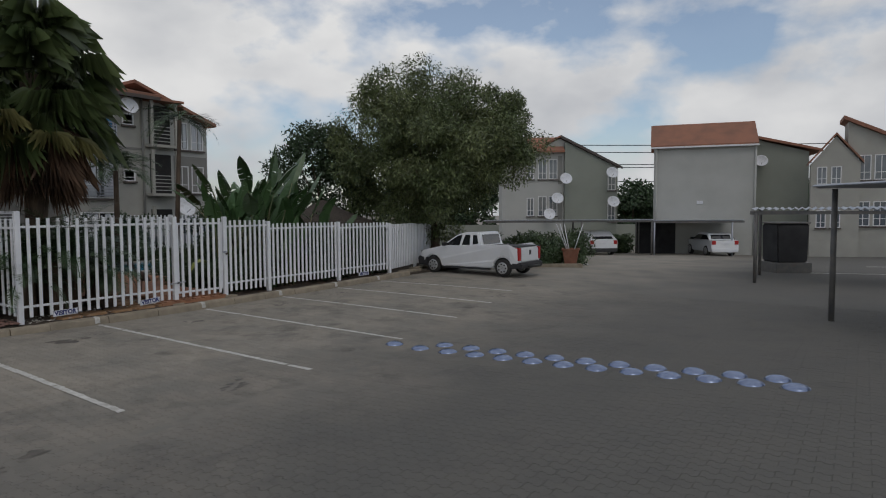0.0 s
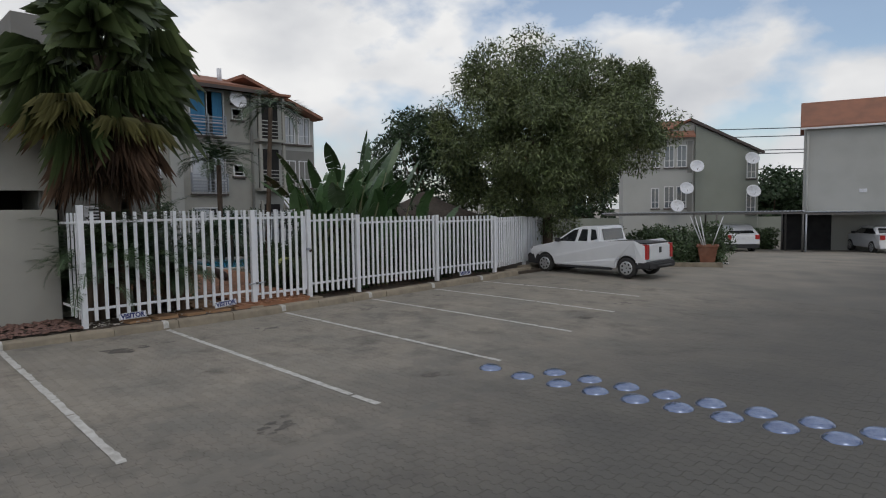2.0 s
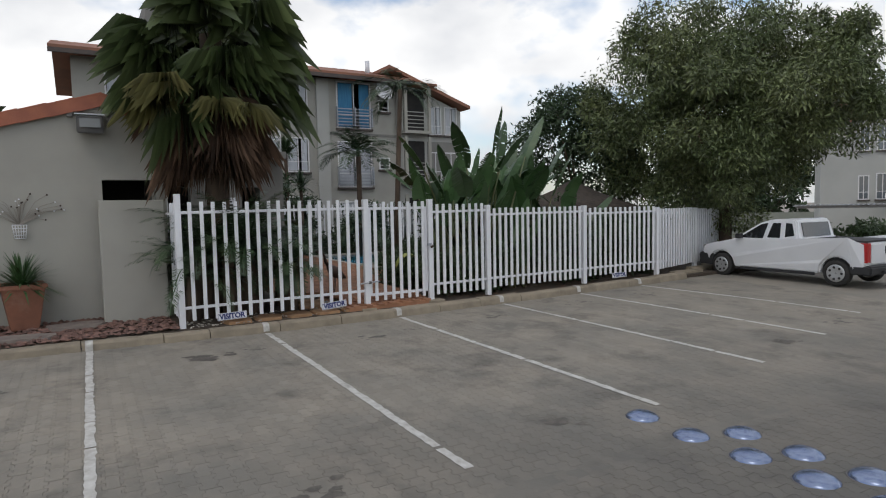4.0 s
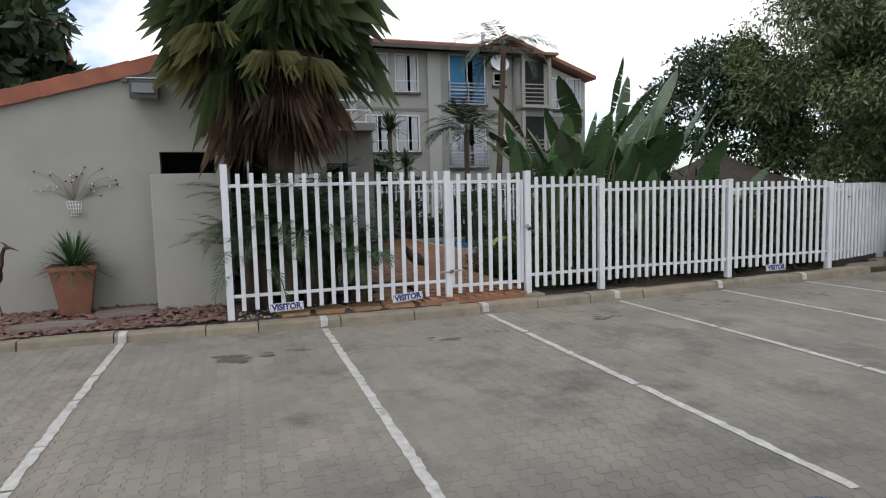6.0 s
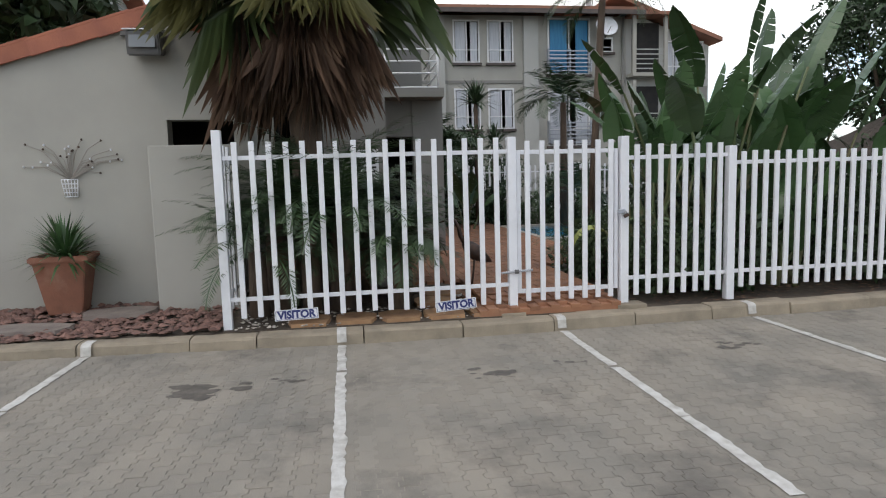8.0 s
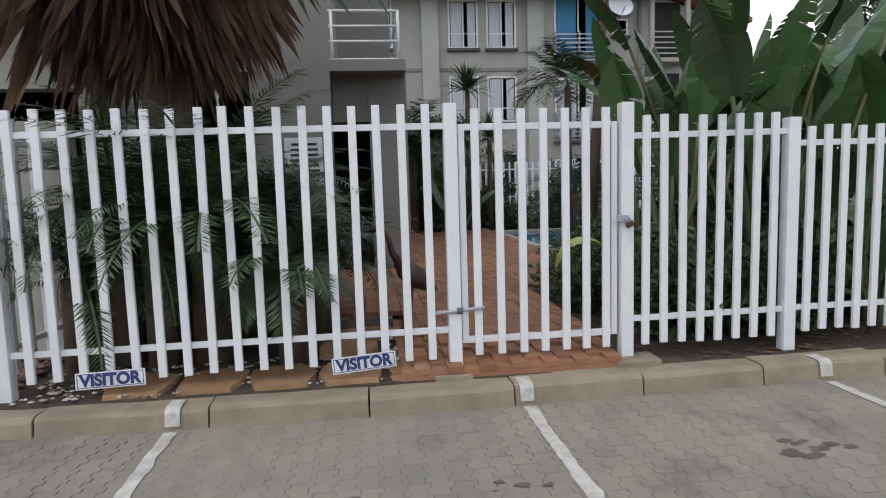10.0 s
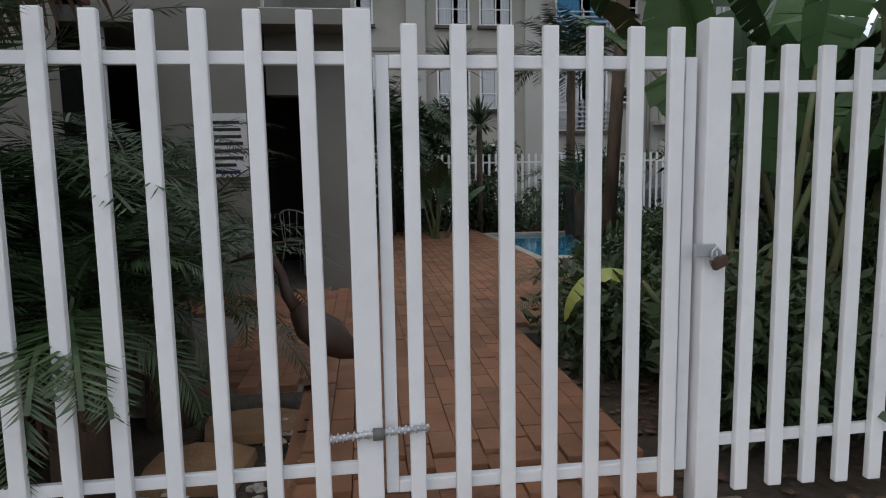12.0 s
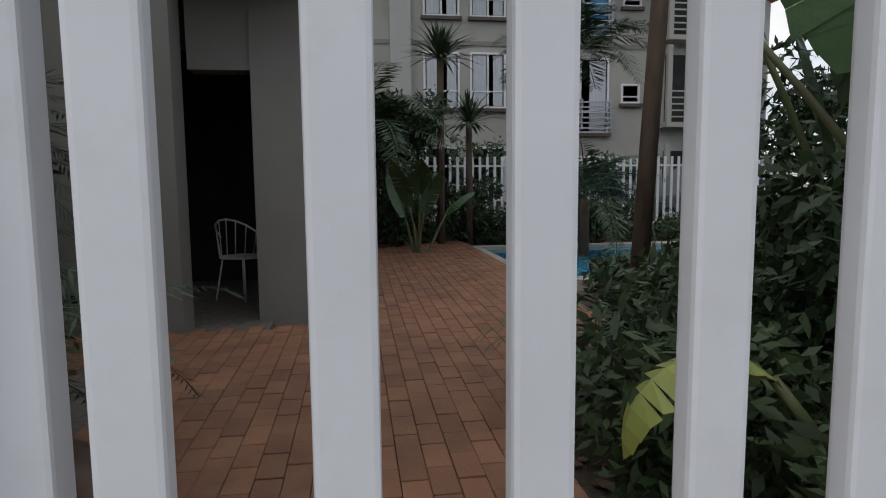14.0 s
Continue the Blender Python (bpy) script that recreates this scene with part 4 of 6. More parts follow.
def build_fan_palm(x, y):
    rng = random.Random(9)
    t = thing("fan_palm", "tall fan palm with a hanging skirt of brown dead fronds", "palm tree", (x, y, -0.04))
    b = bmesh.new()
    bm_tube(b, [(0, 0, -0.1), (0.03, 0, 1.2), (0, 0.02, 2.6), (0, 0, 4.5)], [0.2, 0.16, 0.2, 0.17], 12)
    part("trunk", b, M_BARK, t)
    b = bmesh.new()
    for k in range(70):
        az, el = rng.uniform(0, 2 * math.pi), rng.uniform(-0.7, 1.15)
        d = (math.cos(az) * math.cos(el), math.sin(az) * math.cos(el), math.sin(el))
        fan_leaf(b, (0, 0, 4.35 + rng.uniform(-0.5, 0.45)), d, rng.uniform(0.55, 1.0), rng.uniform(0.7, 0.95), 22, rng.uniform(0.3, 0.75), rng, 3.6)
    part("crown", b, M_FAN, t, "dark green fan fronds")
    b = bmesh.new()
    for k in range(7):
        az = rng.uniform(-1.2, 0.9)
        d = (math.cos(az) * 0.9, math.sin(az) * 0.9, rng.uniform(-0.55, -0.1))
        fan_leaf(b, (0, 0, 3.9), d, rng.uniform(1.0, 1.2), 0.62, 18, 0.4, rng)
    part("yellow_frond", b, M_FANY, t, "yellowing fan fronds")
    b = bmesh.new()
    for k in range(120):
        az, el = rng.uniform(0, 2 * math.pi), rng.uniform(-1.4, -0.55)
        d = (math.cos(az) * math.cos(el), math.sin(az) * math.cos(el), math.sin(el))
        fan_leaf(b, (0.1 * math.cos(az), 0.1 * math.sin(az), rng.uniform(3.3, 4.0)), d, rng.uniform(0.35, 0.75), rng.uniform(0.5, 0.75), 15, 0.5, rng, 1.7)
    part("dead_skirt", b, M_DEAD, t, "brown hanging dead fronds")


build_fan_palm(-1.15, -2.12)


# ---- feather palms and cycads ----
def frond(bm, base, az, el, length, leaflets, leaf_len, bend, rng, width=0.1):
    pts = []
    p, e = Vector(base), el
    n = 12
    for k in range(n + 1):
        pts.append(p.copy())
        p = p + Vector((math.cos(az) * math.cos(e), math.sin(az) * math.cos(e), math.sin(e))) * (length / n)
        e -= bend / n
    for a, b_ in zip(pts, pts[1:]):
        s = Vector((-math.sin(az), math.cos(az), 0)) * 0.008
        vs = [bm.verts.new(v) for v in (a + s, a - s, b_ - s, b_ + s)]
        bm.faces.new(vs)
    for k in range(leaflets):
        t = 0.15 + 0.85 * k / leaflets
        i = min(int(t * n), n - 1)
        q = pts[i].lerp(pts[i + 1], t * n - i)
        d = (pts[i + 1] - pts[i]).normalized()
        ll = leaf_len * (0.35 + 0.65 * math.sin(math.pi * min(t * 0.9 + 0.1, 1)))
        for sgn in (-1, 1):
            s = Vector((-math.sin(az), math.cos(az), 0)) * sgn
            tip = q + (s * 0.8 + d * 0.55 + Vector((0, 0, rng.uniform(-0.35, 0.1)))).normalized() * ll
            wv = d * ll * width * 0.5
            m = q.lerp(tip, 0.45)
            vs = [bm.verts.new(v) for v in (q, m + wv, tip, m - wv)]
            bm.faces.new(vs)


def feather_palm(label, x, y, z0, trunk_h, n, length, leaf_len, material, seed, bend=1.5, leaflets=34, lo=0.1, hi=1.3, r=0.1, name="feather_palm", lean=(0, 0)):
    rng = random.Random(seed)
    t = thing(name, label, "palm", (x, y, z0))
    b = bmesh.new()
    bm_tube(b, [(0, 0, -0.1), (lean[0] * 0.5, lean[1] * 0.5, trunk_h * 0.5), (lean[0], lean[1], trunk_h)], [r * 1.15, r, r * 0.9], 9)
    part("trunk", b, M_BARK, t)
    b = bmesh.new()
    for k in range(n):
        frond(b, (lean[0], lean[1], trunk_h), 2 * math.pi * k / n + rng.uniform(-0.3, 0.3), rng.uniform(lo, hi), length * rng.uniform(0.8, 1.1), leaflets, leaf_len, bend * rng.uniform(0.7, 1.2), rng)
    part("fronds", b, material, t)
    return t


feather_palm("low cycad with arching dark green fronds", -0.75, -1.75, -0.03, 1.05, 40, 1.5, 0.22, M_CYCAD, 31, 1.5, 40, 0.35, 1.45, 0.16, "cycad")
feather_palm("low cycad with arching dark green fronds", -0.85, -2.45, -0.03, 1.05, 30, 1.3, 0.2, M_CYCAD, 32, 1.7, 40, 0.3, 1.4, 0.15, "cycad")
feather_palm("small cycad beside the path", -1.35, -1.05, -0.03, 0.6, 26, 1.2, 0.18, M_CYCAD, 33, 1.5, 36, 0.3, 1.4, 0.13, "cycad")
feather_palm("dark cycad against the wall", -1.9, -2.2, -0.03, 0.6, 20, 1.3, 0.2, M_CYCAD, 34, 1.5, 36, 0.3, 1.4, 0.13, "cycad")
feather_palm("tall grey-green feather palm before the flats", -10.0, 4.1, -0.03, 3.4, 20, 1.7, 0.42, M_PALM, 35, 1.6, 40, 0.1, 1.4, 0.09)
feather_palm("dark feather palm beside the pool house", -10.6, 0.45, -0.03, 1.9, 30, 2.4, 0.45, M_CYCAD, 36, 2.1, 46, 0.3, 1.45, 0.16)
feather_palm("young feather palm by the pool", -8.9, 3.9, -0.03, 1.0, 16, 1.5, 0.35, M_PALM, 37, 1.8, 36, 0.2, 1.4, 0.08)
feather_palm("slim leaning palm trunk in the bed", -3.6, 2.25, -0.03, 4.4, 14, 1.3, 0.3, M_PALM, 38, 1.8, 32, -0.2, 1.2, 0.06, lean=(0.0, 0.25))
feather_palm("low fern palm in the shrub bed", -2.6, 1.75, -0.03, 0.3, 18, 0.9, 0.16, M_PALM, 39, 1.7, 34, 0.3, 1.3, 0.06)
feather_palm("arching palm behind banana plants", -2.4, 4.4, -0.03, 1.6, 18, 1.8, 0.4, M_PALM, 41, 1.9, 40, 0.3, 1.4, 0.1)


rd = random.Random(55)
dry = thing("dry_frond", "dry yellow-brown cycad fronds hanging low", "plant", (-0.75, -1.15, -0.03))
b = bmesh.new()
for k in range(9):
    frond(b, (0.05 * k - 0.2, rd.uniform(-0.15, 0.15), 0.75), rd.uniform(-1.6, 1.6), rd.uniform(-0.1, 0.5), rd.uniform(0.5, 0.8), 26, 0.13, 2.6, rd)
part("frond", b, M_DEAD, dry)
part("stump", cyl((0, 0, -0.1), (0, 0, 0.75), 0.09, 0.07, 8), M_BARK, dry)
feather_palm("dark cycad filling the corner behind the fence", -0.55, -2.65, -0.03, 0.7, 24, 1.1, 0.18, M_CYCAD, 43, 1.6, 36, 0.2, 1.4, 0.1, "cycad")


for k, (x, y, h, n, ln) in enumerate(((-0.5, -1.15, 0.75, 24, 0.8), (-1.15, -1.55, 0.9, 28, 1.15), (-1.9, -1.35, 1.1, 26, 1.2), (-0.6, -2.1, 1.0, 26, 1.0), (-2.6, -1.9, 1.2, 24, 1.2))):
    feather_palm("dark green cycad with arching fronds behind the fence", x, y, -0.03, h, n, ln, 0.2, M_CYCAD, 70 + k, 1.9, 44, 0.1, 1.4, 0.1, "cycad")


def spiky(label, x, y, z0, trunk_h, n, length, material, seed, name="dracaena", width=0.035, parent=None):
    """Sword-shaped leaves in a rosette."""
    rng = random.Random(seed)
    b = bmesh.new()
    for k in range(n):
        az, el = rng.uniform(0, 2 * math.pi), rng.uniform(-0.2, 1.45)
        d = Vector((math.cos(az) * math.cos(el), math.sin(az) * math.cos(el), math.sin(el)))
        s = Vector((-math.sin(az), math.cos(az), 0)) * width / 2
        ln = length * rng.uniform(0.7, 1.1)
        p0, p1 = Vector((0, 0, trunk_h)), Vector((0, 0, trunk_h)) + d * ln * 0.55
        p2 = Vector((0, 0, trunk_h)) + d * ln - Vector((0, 0, ln * 0.18))
        vs = [b.verts.new(v) for v in (p0 - s * 0.6, p0 + s * 0.6, p1 + s, p1 - s, p2)]
        b.faces.new((vs[0], vs[1], vs[2], vs[3]))
        b.faces.new((vs[3], vs[2], vs[4]))
    if parent:
        return part("leaves", b, material, parent, m=pose(x, y, z0))
    t = thing(name, label, "plant", (x, y, z0))
    part("trunk", cyl((0, 0, -0.1), (0, 0, trunk_h), 0.07, 0.06, 8), M_BARK, t)
    part("leaves", b, material, t)
    return t


spiky("spiky dracaena head on a bare stem", -10.9, 1.9, -0.03, 3.5, 130, 0.85, M_PALM, 51, width=0.05)
spiky("spiky dracaena head on a bare stem", -11.3, 2.5, -0.03, 2.4, 90, 0.8, M_PALM, 52, width=0.05)


# ---- giant bird-of-paradise plants with paddle leaves ----
def paddle(bm_leaf, bm_stalk, base, az, el, stalk, length, width, bend, rng, tears=0.35):
    p = Vector(base)
    e = el
    pts = [p.copy()]
    for k in range(5):
        p = p + Vector((math.cos(az) * math.cos(e), math.sin(az) * math.cos(e), math.sin(e))) * (stalk / 5)
        e -= bend * 0.05
        pts.append(p.copy())
    bm_tube(bm_stalk, pts, [0.03, 0.028, 0.025, 0.022, 0.018, 0.015], 6)
    n = 13
    spine, dirs = [], []
    for k in range(n + 1):
        spine.append(p.copy())
        d = Vector((math.cos(az) * math.cos(e), math.sin(az) * math.cos(e), math.sin(e)))
        dirs.append(d)
        p = p + d * (length / n)
        e -= bend / n
    twist = rng.uniform(-0.7, 0.7)
    side0 = Vector((-math.sin(az), math.cos(az), 0))
    for sgn in (-1, 1):
        shift = 0.0
        for k in range(n):
            if rng.random() < tears:
                shift = rng.uniform(-0.3, 0.08)
            rib = rng.uniform(-0.09, 0.09)
            row = []
            for i in (k, k + 1):
                t = i / n
                w = width * 0.5 * (math.sin(math.pi * min(0.06 + t * 0.94, 1)) ** 0.55) * (1 - 0.15 * t)
                up = side0.cross(dirs[i]).normalized()
                sd = (side0 * math.cos(twist) + up * math.sin(twist) * sgn * 0.4 + up * 0.25).normalized() if sgn > 0 else (side0 * math.cos(twist) - up * 0.25 + up * math.sin(twist) * 0.4).normalized()
                row.append((spine[i], spine[i] + sd * sgn * w + Vector((0, 0, (shift + (rib if i == k else -rib) - 0.06) * w)) + dirs[i] * shift * 0.25 * w))
            vs = [bm_leaf.verts.new(v) for v in (row[0][0], row[0][1], row[1][1], row[1][0])]
            bm_leaf.faces.new(vs)


def banana_clump(label, x, y, n, h0, h1, seed, leaf=1.05, width=0.42, spread=0.35, yellow=0, lean=(0.25, 0.75), name="banana_plant"):
    rng = random.Random(seed)
    t = thing(name, label, "plant", (x, y, -0.03))
    bs = bmesh.new()
    for k in range(n):
        bl = bmesh.new()
        az = 2 * math.pi * (k + rng.uniform(-0.3, 0.3)) / n * 2.4
        a2, r2 = rng.uniform(0, 6.28), rng.uniform(0, spread)
        h = rng.uniform(h0, h1)
        paddle(bl, bs, (r2 * math.cos(a2), r2 * math.sin(a2), -0.03), az, math.pi / 2 - rng.uniform(*lean) * 0.55, h, leaf * rng.uniform(0.75, 1.15), width * rng.uniform(0.8, 1.15), rng.uniform(0.1, 0.9), rng)
        part("leaf", bl, M_PADDLEY if k < yellow else M_PADDLE, t, "yellowing torn leaf" if k < yellow else "")
    part("stem", bs, M_STALK, t)
    return t


BIRD = "giant bird-of-paradise with large torn paddle leaves"
banana_clump(BIRD, -1.1, 2.95, 22, 1.5, 2.9, 61, 1.0, 0.36, 0.4, 0, (0.15, 1.05))
banana_clump(BIRD, -1.05, 2.1, 12, 1.3, 1.9, 62, 0.85, 0.42, 0.25, 0, (0.05, 0.45))
banana_clump(BIRD, -1.4, 4.0, 18, 1.3, 2.3, 63, 1.0, 0.46, 0.4, 0, (0.05, 0.7))
banana_clump(BIRD, -2.4, 3.4, 16, 1.2, 2.4, 67, 1.0, 0.46, 0.4, 0, (0.05, 0.7))
banana_clump(BIRD, -0.75, 3.5, 10, 0.5, 1.2, 68, 0.8, 0.36, 0.3, 0, (0.1, 0.8))
banana_clump("banana plant among shrubs behind the fence", -1.3, 5.3, 10, 0.9, 1.7, 64, 0.9, 0.36)
young = thing("banana_plant", "young banana plant with one drooping yellow-green leaf", "plant", (-1.0, 1.78, -0.03))
stem_bm = bmesh.new()
for k, (az, el, st, ln, bend) in enumerate(((-1.6, 1.4, 0.85, 0.62, 2.6), (1.2, 1.3, 0.4, 0.5, 0.8), (0.2, 1.2, 0.35, 0.5, 1.2))):
    leaf_bm = bmesh.new()
    paddle(leaf_bm, stem_bm, (0, 0, -0.03), az, el, st, ln, 0.26, bend, random.Random(650 + k))
    part("leaf", leaf_bm, M_PADDLE if k else M_PADDLEY, young, "" if k else "yellowing torn leaf")
part("stem", stem_bm, M_STALK, young)
banana_clump("small banana plant by the pool", -9.5, 1.3, 7, 0.7, 1.3, 66, 0.9, 0.4, 0.2)


# ---- shrubs and hedges ----
def shrub(label, x, y, rx, ry, h, count, size, aspect, material, seed, name="shrub", z0=-0.03):
    rng = np.random.default_rng(seed)
    t = thing(name, label, "shrub", (x, y, z0))
    cs = [(rng.uniform(-rx, rx), rng.uniform(-ry, ry), rng.uniform(0.15, max(h - 0.2, 0.2)), rng.uniform(0.18, 0.34)) for _ in range(int(14 + rx * ry * h * 20))]
    b = bmesh.new()
    for k in range(5):
        e = cs[k]
        bm_tube(b, [(e[0] * 0.2, e[1] * 0.2, -0.05), (e[0] * 0.6, e[1] * 0.6, e[2] * 0.5), e[:3]], [0.02, 0.014, 0.006], 5)
    part("stem", b, M_BARK, t)
    o = new("foliage", leaf_cloud("foliage", rng, cs, count, size, aspect, material))
    o.parent = t
    return t


SH = [(-0.75, 1.95, 0.4, 0.45, 0.95, 3500, M_HEDGE), (-1.9, 1.75, 0.45, 0.35, 0.8, 3000, M_HEDGE), (-2.9, 2.1, 0.4, 0.4, 0.9, 2600, M_HEDGE),
      (-0.9, 3.3, 0.5, 0.6, 1.15, 4200, M_HEDGE), (-0.9, 4.6, 0.55, 0.7, 1.3, 4500, M_LEAFD), (-1.0, 5.9, 0.6, 0.7, 1.4, 4500, M_LEAFD),
      (-1.1, 7.2, 0.6, 0.7, 1.5, 4500, M_LEAFD), (-2.0, 8.5, 0.7, 0.7, 1.5, 4500, M_LEAFD), (-3.4, 9.9, 0.8, 0.8, 1.6, 4500, M_LEAFD), (-4.5, 4.8, 0.9, 1.0, 2.6, 7000, M_LEAFD), (-6.0, 6.9, 0.9, 1.0, 2.6, 7000, M_LEAFD), (-3.2, 4.0, 0.6, 0.7, 1.8, 5000, M_LEAFD), (-0.55, 2.6, 0.25, 0.5, 0.9, 3000, M_LEAFD), (-2.0, 3.2, 0.6, 0.8, 1.4, 4000, M_LEAFD),
      (-2.2, 5.2, 0.6, 0.9, 1.6, 4000, M_LEAFD), 
      (-3.2, -2.2, 0.5, 0.6, 1.6, 4000, M_LEAFD), (-12.3, 0.8, 0.4, 0.9, 0.8, 3000, M_HEDGE), (-12.3, 3.0, 0.4, 1.2, 0.55, 3000, M_HEDGE), (-12.3, 5.6, 0.4, 1.3, 0.55, 3000, M_HEDGE),
      (-12.3, 8.2, 0.4, 1.3, 0.6, 3000, M_HEDGE), (-11.6, 0.9, 0.5, 0.6, 2.4, 5000, M_LEAFD), (-11.0, 1.1, 0.5, 0.7, 3.0, 9000, M_LEAFD), (-11.7, 2.6, 0.4, 0.8, 1.5, 4000, M_LEAFD), (-10.9, 4.6, 0.5, 0.9, 1.7, 4500, M_LEAFD), (-4.2, 3.0, 0.5, 0.6, 0.9, 3000, M_HEDGE), (-5.2, 3.4, 0.4, 0.6, 0.6, 2400, M_HEDGE),
      (-13.8, 2.2, 0.5, 1.6, 2.4, 5000, M_LEAFD), (-13.9, 6.2, 0.5, 1.4, 2.0, 5000, M_LEAFD), (-3.4, 6.5, 0.8, 1.2, 2.0, 5000, M_LEAFD)]
for k, (x, y, rx, ry, h, c, m) in enumerate(SH):
    shrub("dense dark green garden shrub", x, y, rx, ry, h, c, 0.10 if m is M_HEDGE else 0.13, 0.34, m, 100 + k)
for k, (u, d, w, h) in enumerate(((2.6, 23.5, 1.3, 1.3), (4.6, 24.5, 0.9, 1.0), (5.0, 28, 1.6, 1.5), (24.0, 31.5, 0.8, 0.9), (26.5, 31.0, 1.0, 1.0), (11.6, 40, 0.5, 1.3))):
    p = court(u, d)
    shrub("clipped dark hedge beside the parking", p.x, p.y, w, w * 0.7, h, 5000, 0.14, 0.4, M_HEDGE, 140 + k, "hedge", p.z)

# thatched shelter behind the fence
th = thing("thatched_shelter", "old dark thatched cone roof on poles", "shelter", (-3.4, 7.6, -0.03))
b = bmesh.new()
bm_lathe(b, [(1.9, 1.45), (1.95, 1.52), (1.2, 1.78), (0.55, 2.05), (0.12, 2.28), (0.03, 2.32)], 22)
part("thatch", b, M_THATCH, th)
for a in range(4):
    part("pole", cyl((1.3 * math.cos(a * 1.57 + 0.6), 1.3 * math.sin(a * 1.57 + 0.6), -0.05), (1.3 * math.cos(a * 1.57 + 0.6), 1.3 * math.sin(a * 1.57 + 0.6), 1.5), 0.06, seg=8), M_BARK, th)


# ---- things along the gate house ----
def square_pot(bm, r0, r1, h):
    prof = [(r0, 0), (r1, h * 0.9), (r1 * 1.12, h * 0.9), (r1 * 1.12, h), (r1 * 0.95, h), (r1 * 0.9, h * 0.86)]
    rings = [[bm.verts.new((sx * r, sy * r, z)) for sx, sy in ((-1, -1), (1, -1), (1, 1), (-1, 1))] for r, z in prof]
    for a, c in zip(rings, rings[1:]):
        for k in range(4):
            bm.faces.new((a[k], a[(k + 1) % 4], c[(k + 1) % 4], c[k]))
    bm.faces.new(rings[0][::-1])
    bm.faces.new(rings[-1])
    bmesh.ops.bevel(bm, geom=list(bm.edges), offset=0.012, segments=2, affect='EDGES')
    return bm


pot = thing("plant_pot", "square tapered terracotta pot with a spiky green plant", "plant pot", (-1.3, -4.85, 0.0), 8)
part("pot", square_pot(bmesh.new(), 0.17, 0.26, 0.66), M_TERRA, pot)
part("soil", box(-0.22, 0.22, -0.22, 0.22, 0.58, 0.605), M_SOIL, pot)
spiky("", 0, 0, 0.6, 0.0, 190, 0.66, M_PADDLE, 71, parent=pot, width=0.03)

lamp = thing("flood_lamp", "weathered outdoor flood lamp on the gable", "lamp", (-1.65, -3.87, 3.02))
part("bracket", bm_tube(bmesh.new(), [(0, 0, 0.12), (0.1, 0, 0.14), (0.16, 0, 0.1)], [0.018] * 3, 8), M_STEEL, lamp)
part("junction_box", box(0, 0.07, -0.3, -0.22, 0.1, 0.18, 0.01), M_STEEL, lamp)
part("housing", extrude([(0.04, -0.12), (0.26, -0.16), (0.3, 0.1), (0.06, 0.14)], -0.18, 0.18, 0.015), M_STEEL, lamp)
part("hood", extrude([(0.03, 0.145), (0.33, 0.11), (0.33, 0.125), (0.03, 0.17)], -0.2, 0.2, 0.004), M_SIGN, lamp)
part("lens", box(0.287, 0.30, -0.14, 0.14, -0.12, 0.07, 0.004, pose(0, 0, 0, 0, -8, 0)), M_LENS, lamp)

art = thing("wall_decoration", "wire wall basket spraying beaded tendrils", "decoration", (-1.64, -4.85, 1.3))
bk = bmesh.new()
for k in range(6):
    t = -0.09 + 0.036 * k
    bm_cyl(bk, (0.03, t * 0.75, 0), (0.05, t, 0.2), 0.006, seg=5)
for k in range(5):
    z = 0.0 + 0.05 * k
    bm_cyl(bk, (0.03 + 0.1 * z, -0.07 - 0.1 * z, z), (0.03 + 0.1 * z, 0.07 + 0.1 * z, z), 0.006, seg=5)
part("basket", bk, M_SIGN, art)
rng_art = random.Random(4)
for k in range(28):
    a = rng_art.uniform(-1.35, 1.35)
    ln = rng_art.uniform(0.3, 0.8)
    p = [(0.015, 0, 0.2), (0.02, math.sin(a) * ln * 0.5, 0.2 + math.cos(a) * ln * 0.5 + 0.05), (0.015, math.sin(a) * ln * 0.85, 0.2 + math.cos(a) * ln * 0.75)]
    tw = bmesh.new()
    bm_tube(tw, p, [0.0035] * 3, 5)
    td = part("tendril", tw, M_RED, art)
    bd = bmesh.new()
    bm_lathe(bd, [(0.002, -0.014), (0.012, -0.007), (0.012, 0.007), (0.002, 0.014)], 8, p[2])
    part("bead", bd, M_BRONZE if k % 2 else M_SIGN, td)


def crane(label, at, rz, h=1.0):
    """A metal crane garden statue: one plain mesh."""
    b = bmesh.new()
    for s in (-0.05, 0.05):
        bm_tube(b, [(0.03, s * 1.3, -0.01), (0.0, s, 0.22 * h), (-0.02, s, 0.46 * h)], [0.009, 0.008, 0.01], 6)
        bm_tube(b, [(-0.03, s * 1.3, 0.0), (0.03, s * 1.3, 0.002), (0.1, s * 1.5, 0.0)], [0.006, 0.009, 0.004], 6)
    bm_tube(b, [(-0.22, 0, 0.4 * h), (-0.14, 0, 0.45 * h), (-0.05, 0, 0.52 * h), (0.04, 0, 0.6 * h), (0.1, 0, 0.68 * h)], [0.01, 0.06, 0.098, 0.085, 0.04], 14)
    bm_tube(b, [(0.08, 0, 0.66 * h), (0.14, 0, 0.76 * h), (0.16, 0, 0.88 * h), (0.2, 0, 0.97 * h), (0.25, 0, 0.99 * h)], [0.04, 0.028, 0.022, 0.022, 0.03], 10)
    bm_tube(b, [(0.25, 0, 0.99 * h), (0.31, 0, 0.98 * h), (0.42, 0, 0.94 * h)], [0.03, 0.013, 0.003], 8)
    bm_tube(b, [(0.24, 0, 1.01 * h), (0.19, 0, 1.05 * h), (0.13, 0, 1.06 * h)], [0.012, 0.008, 0.002], 6)
    o = solid("crane_statue", b, M_BRONZE, label, "statue")
    o.matrix_basis = pose(*at, 0, 0, rz)
    return o


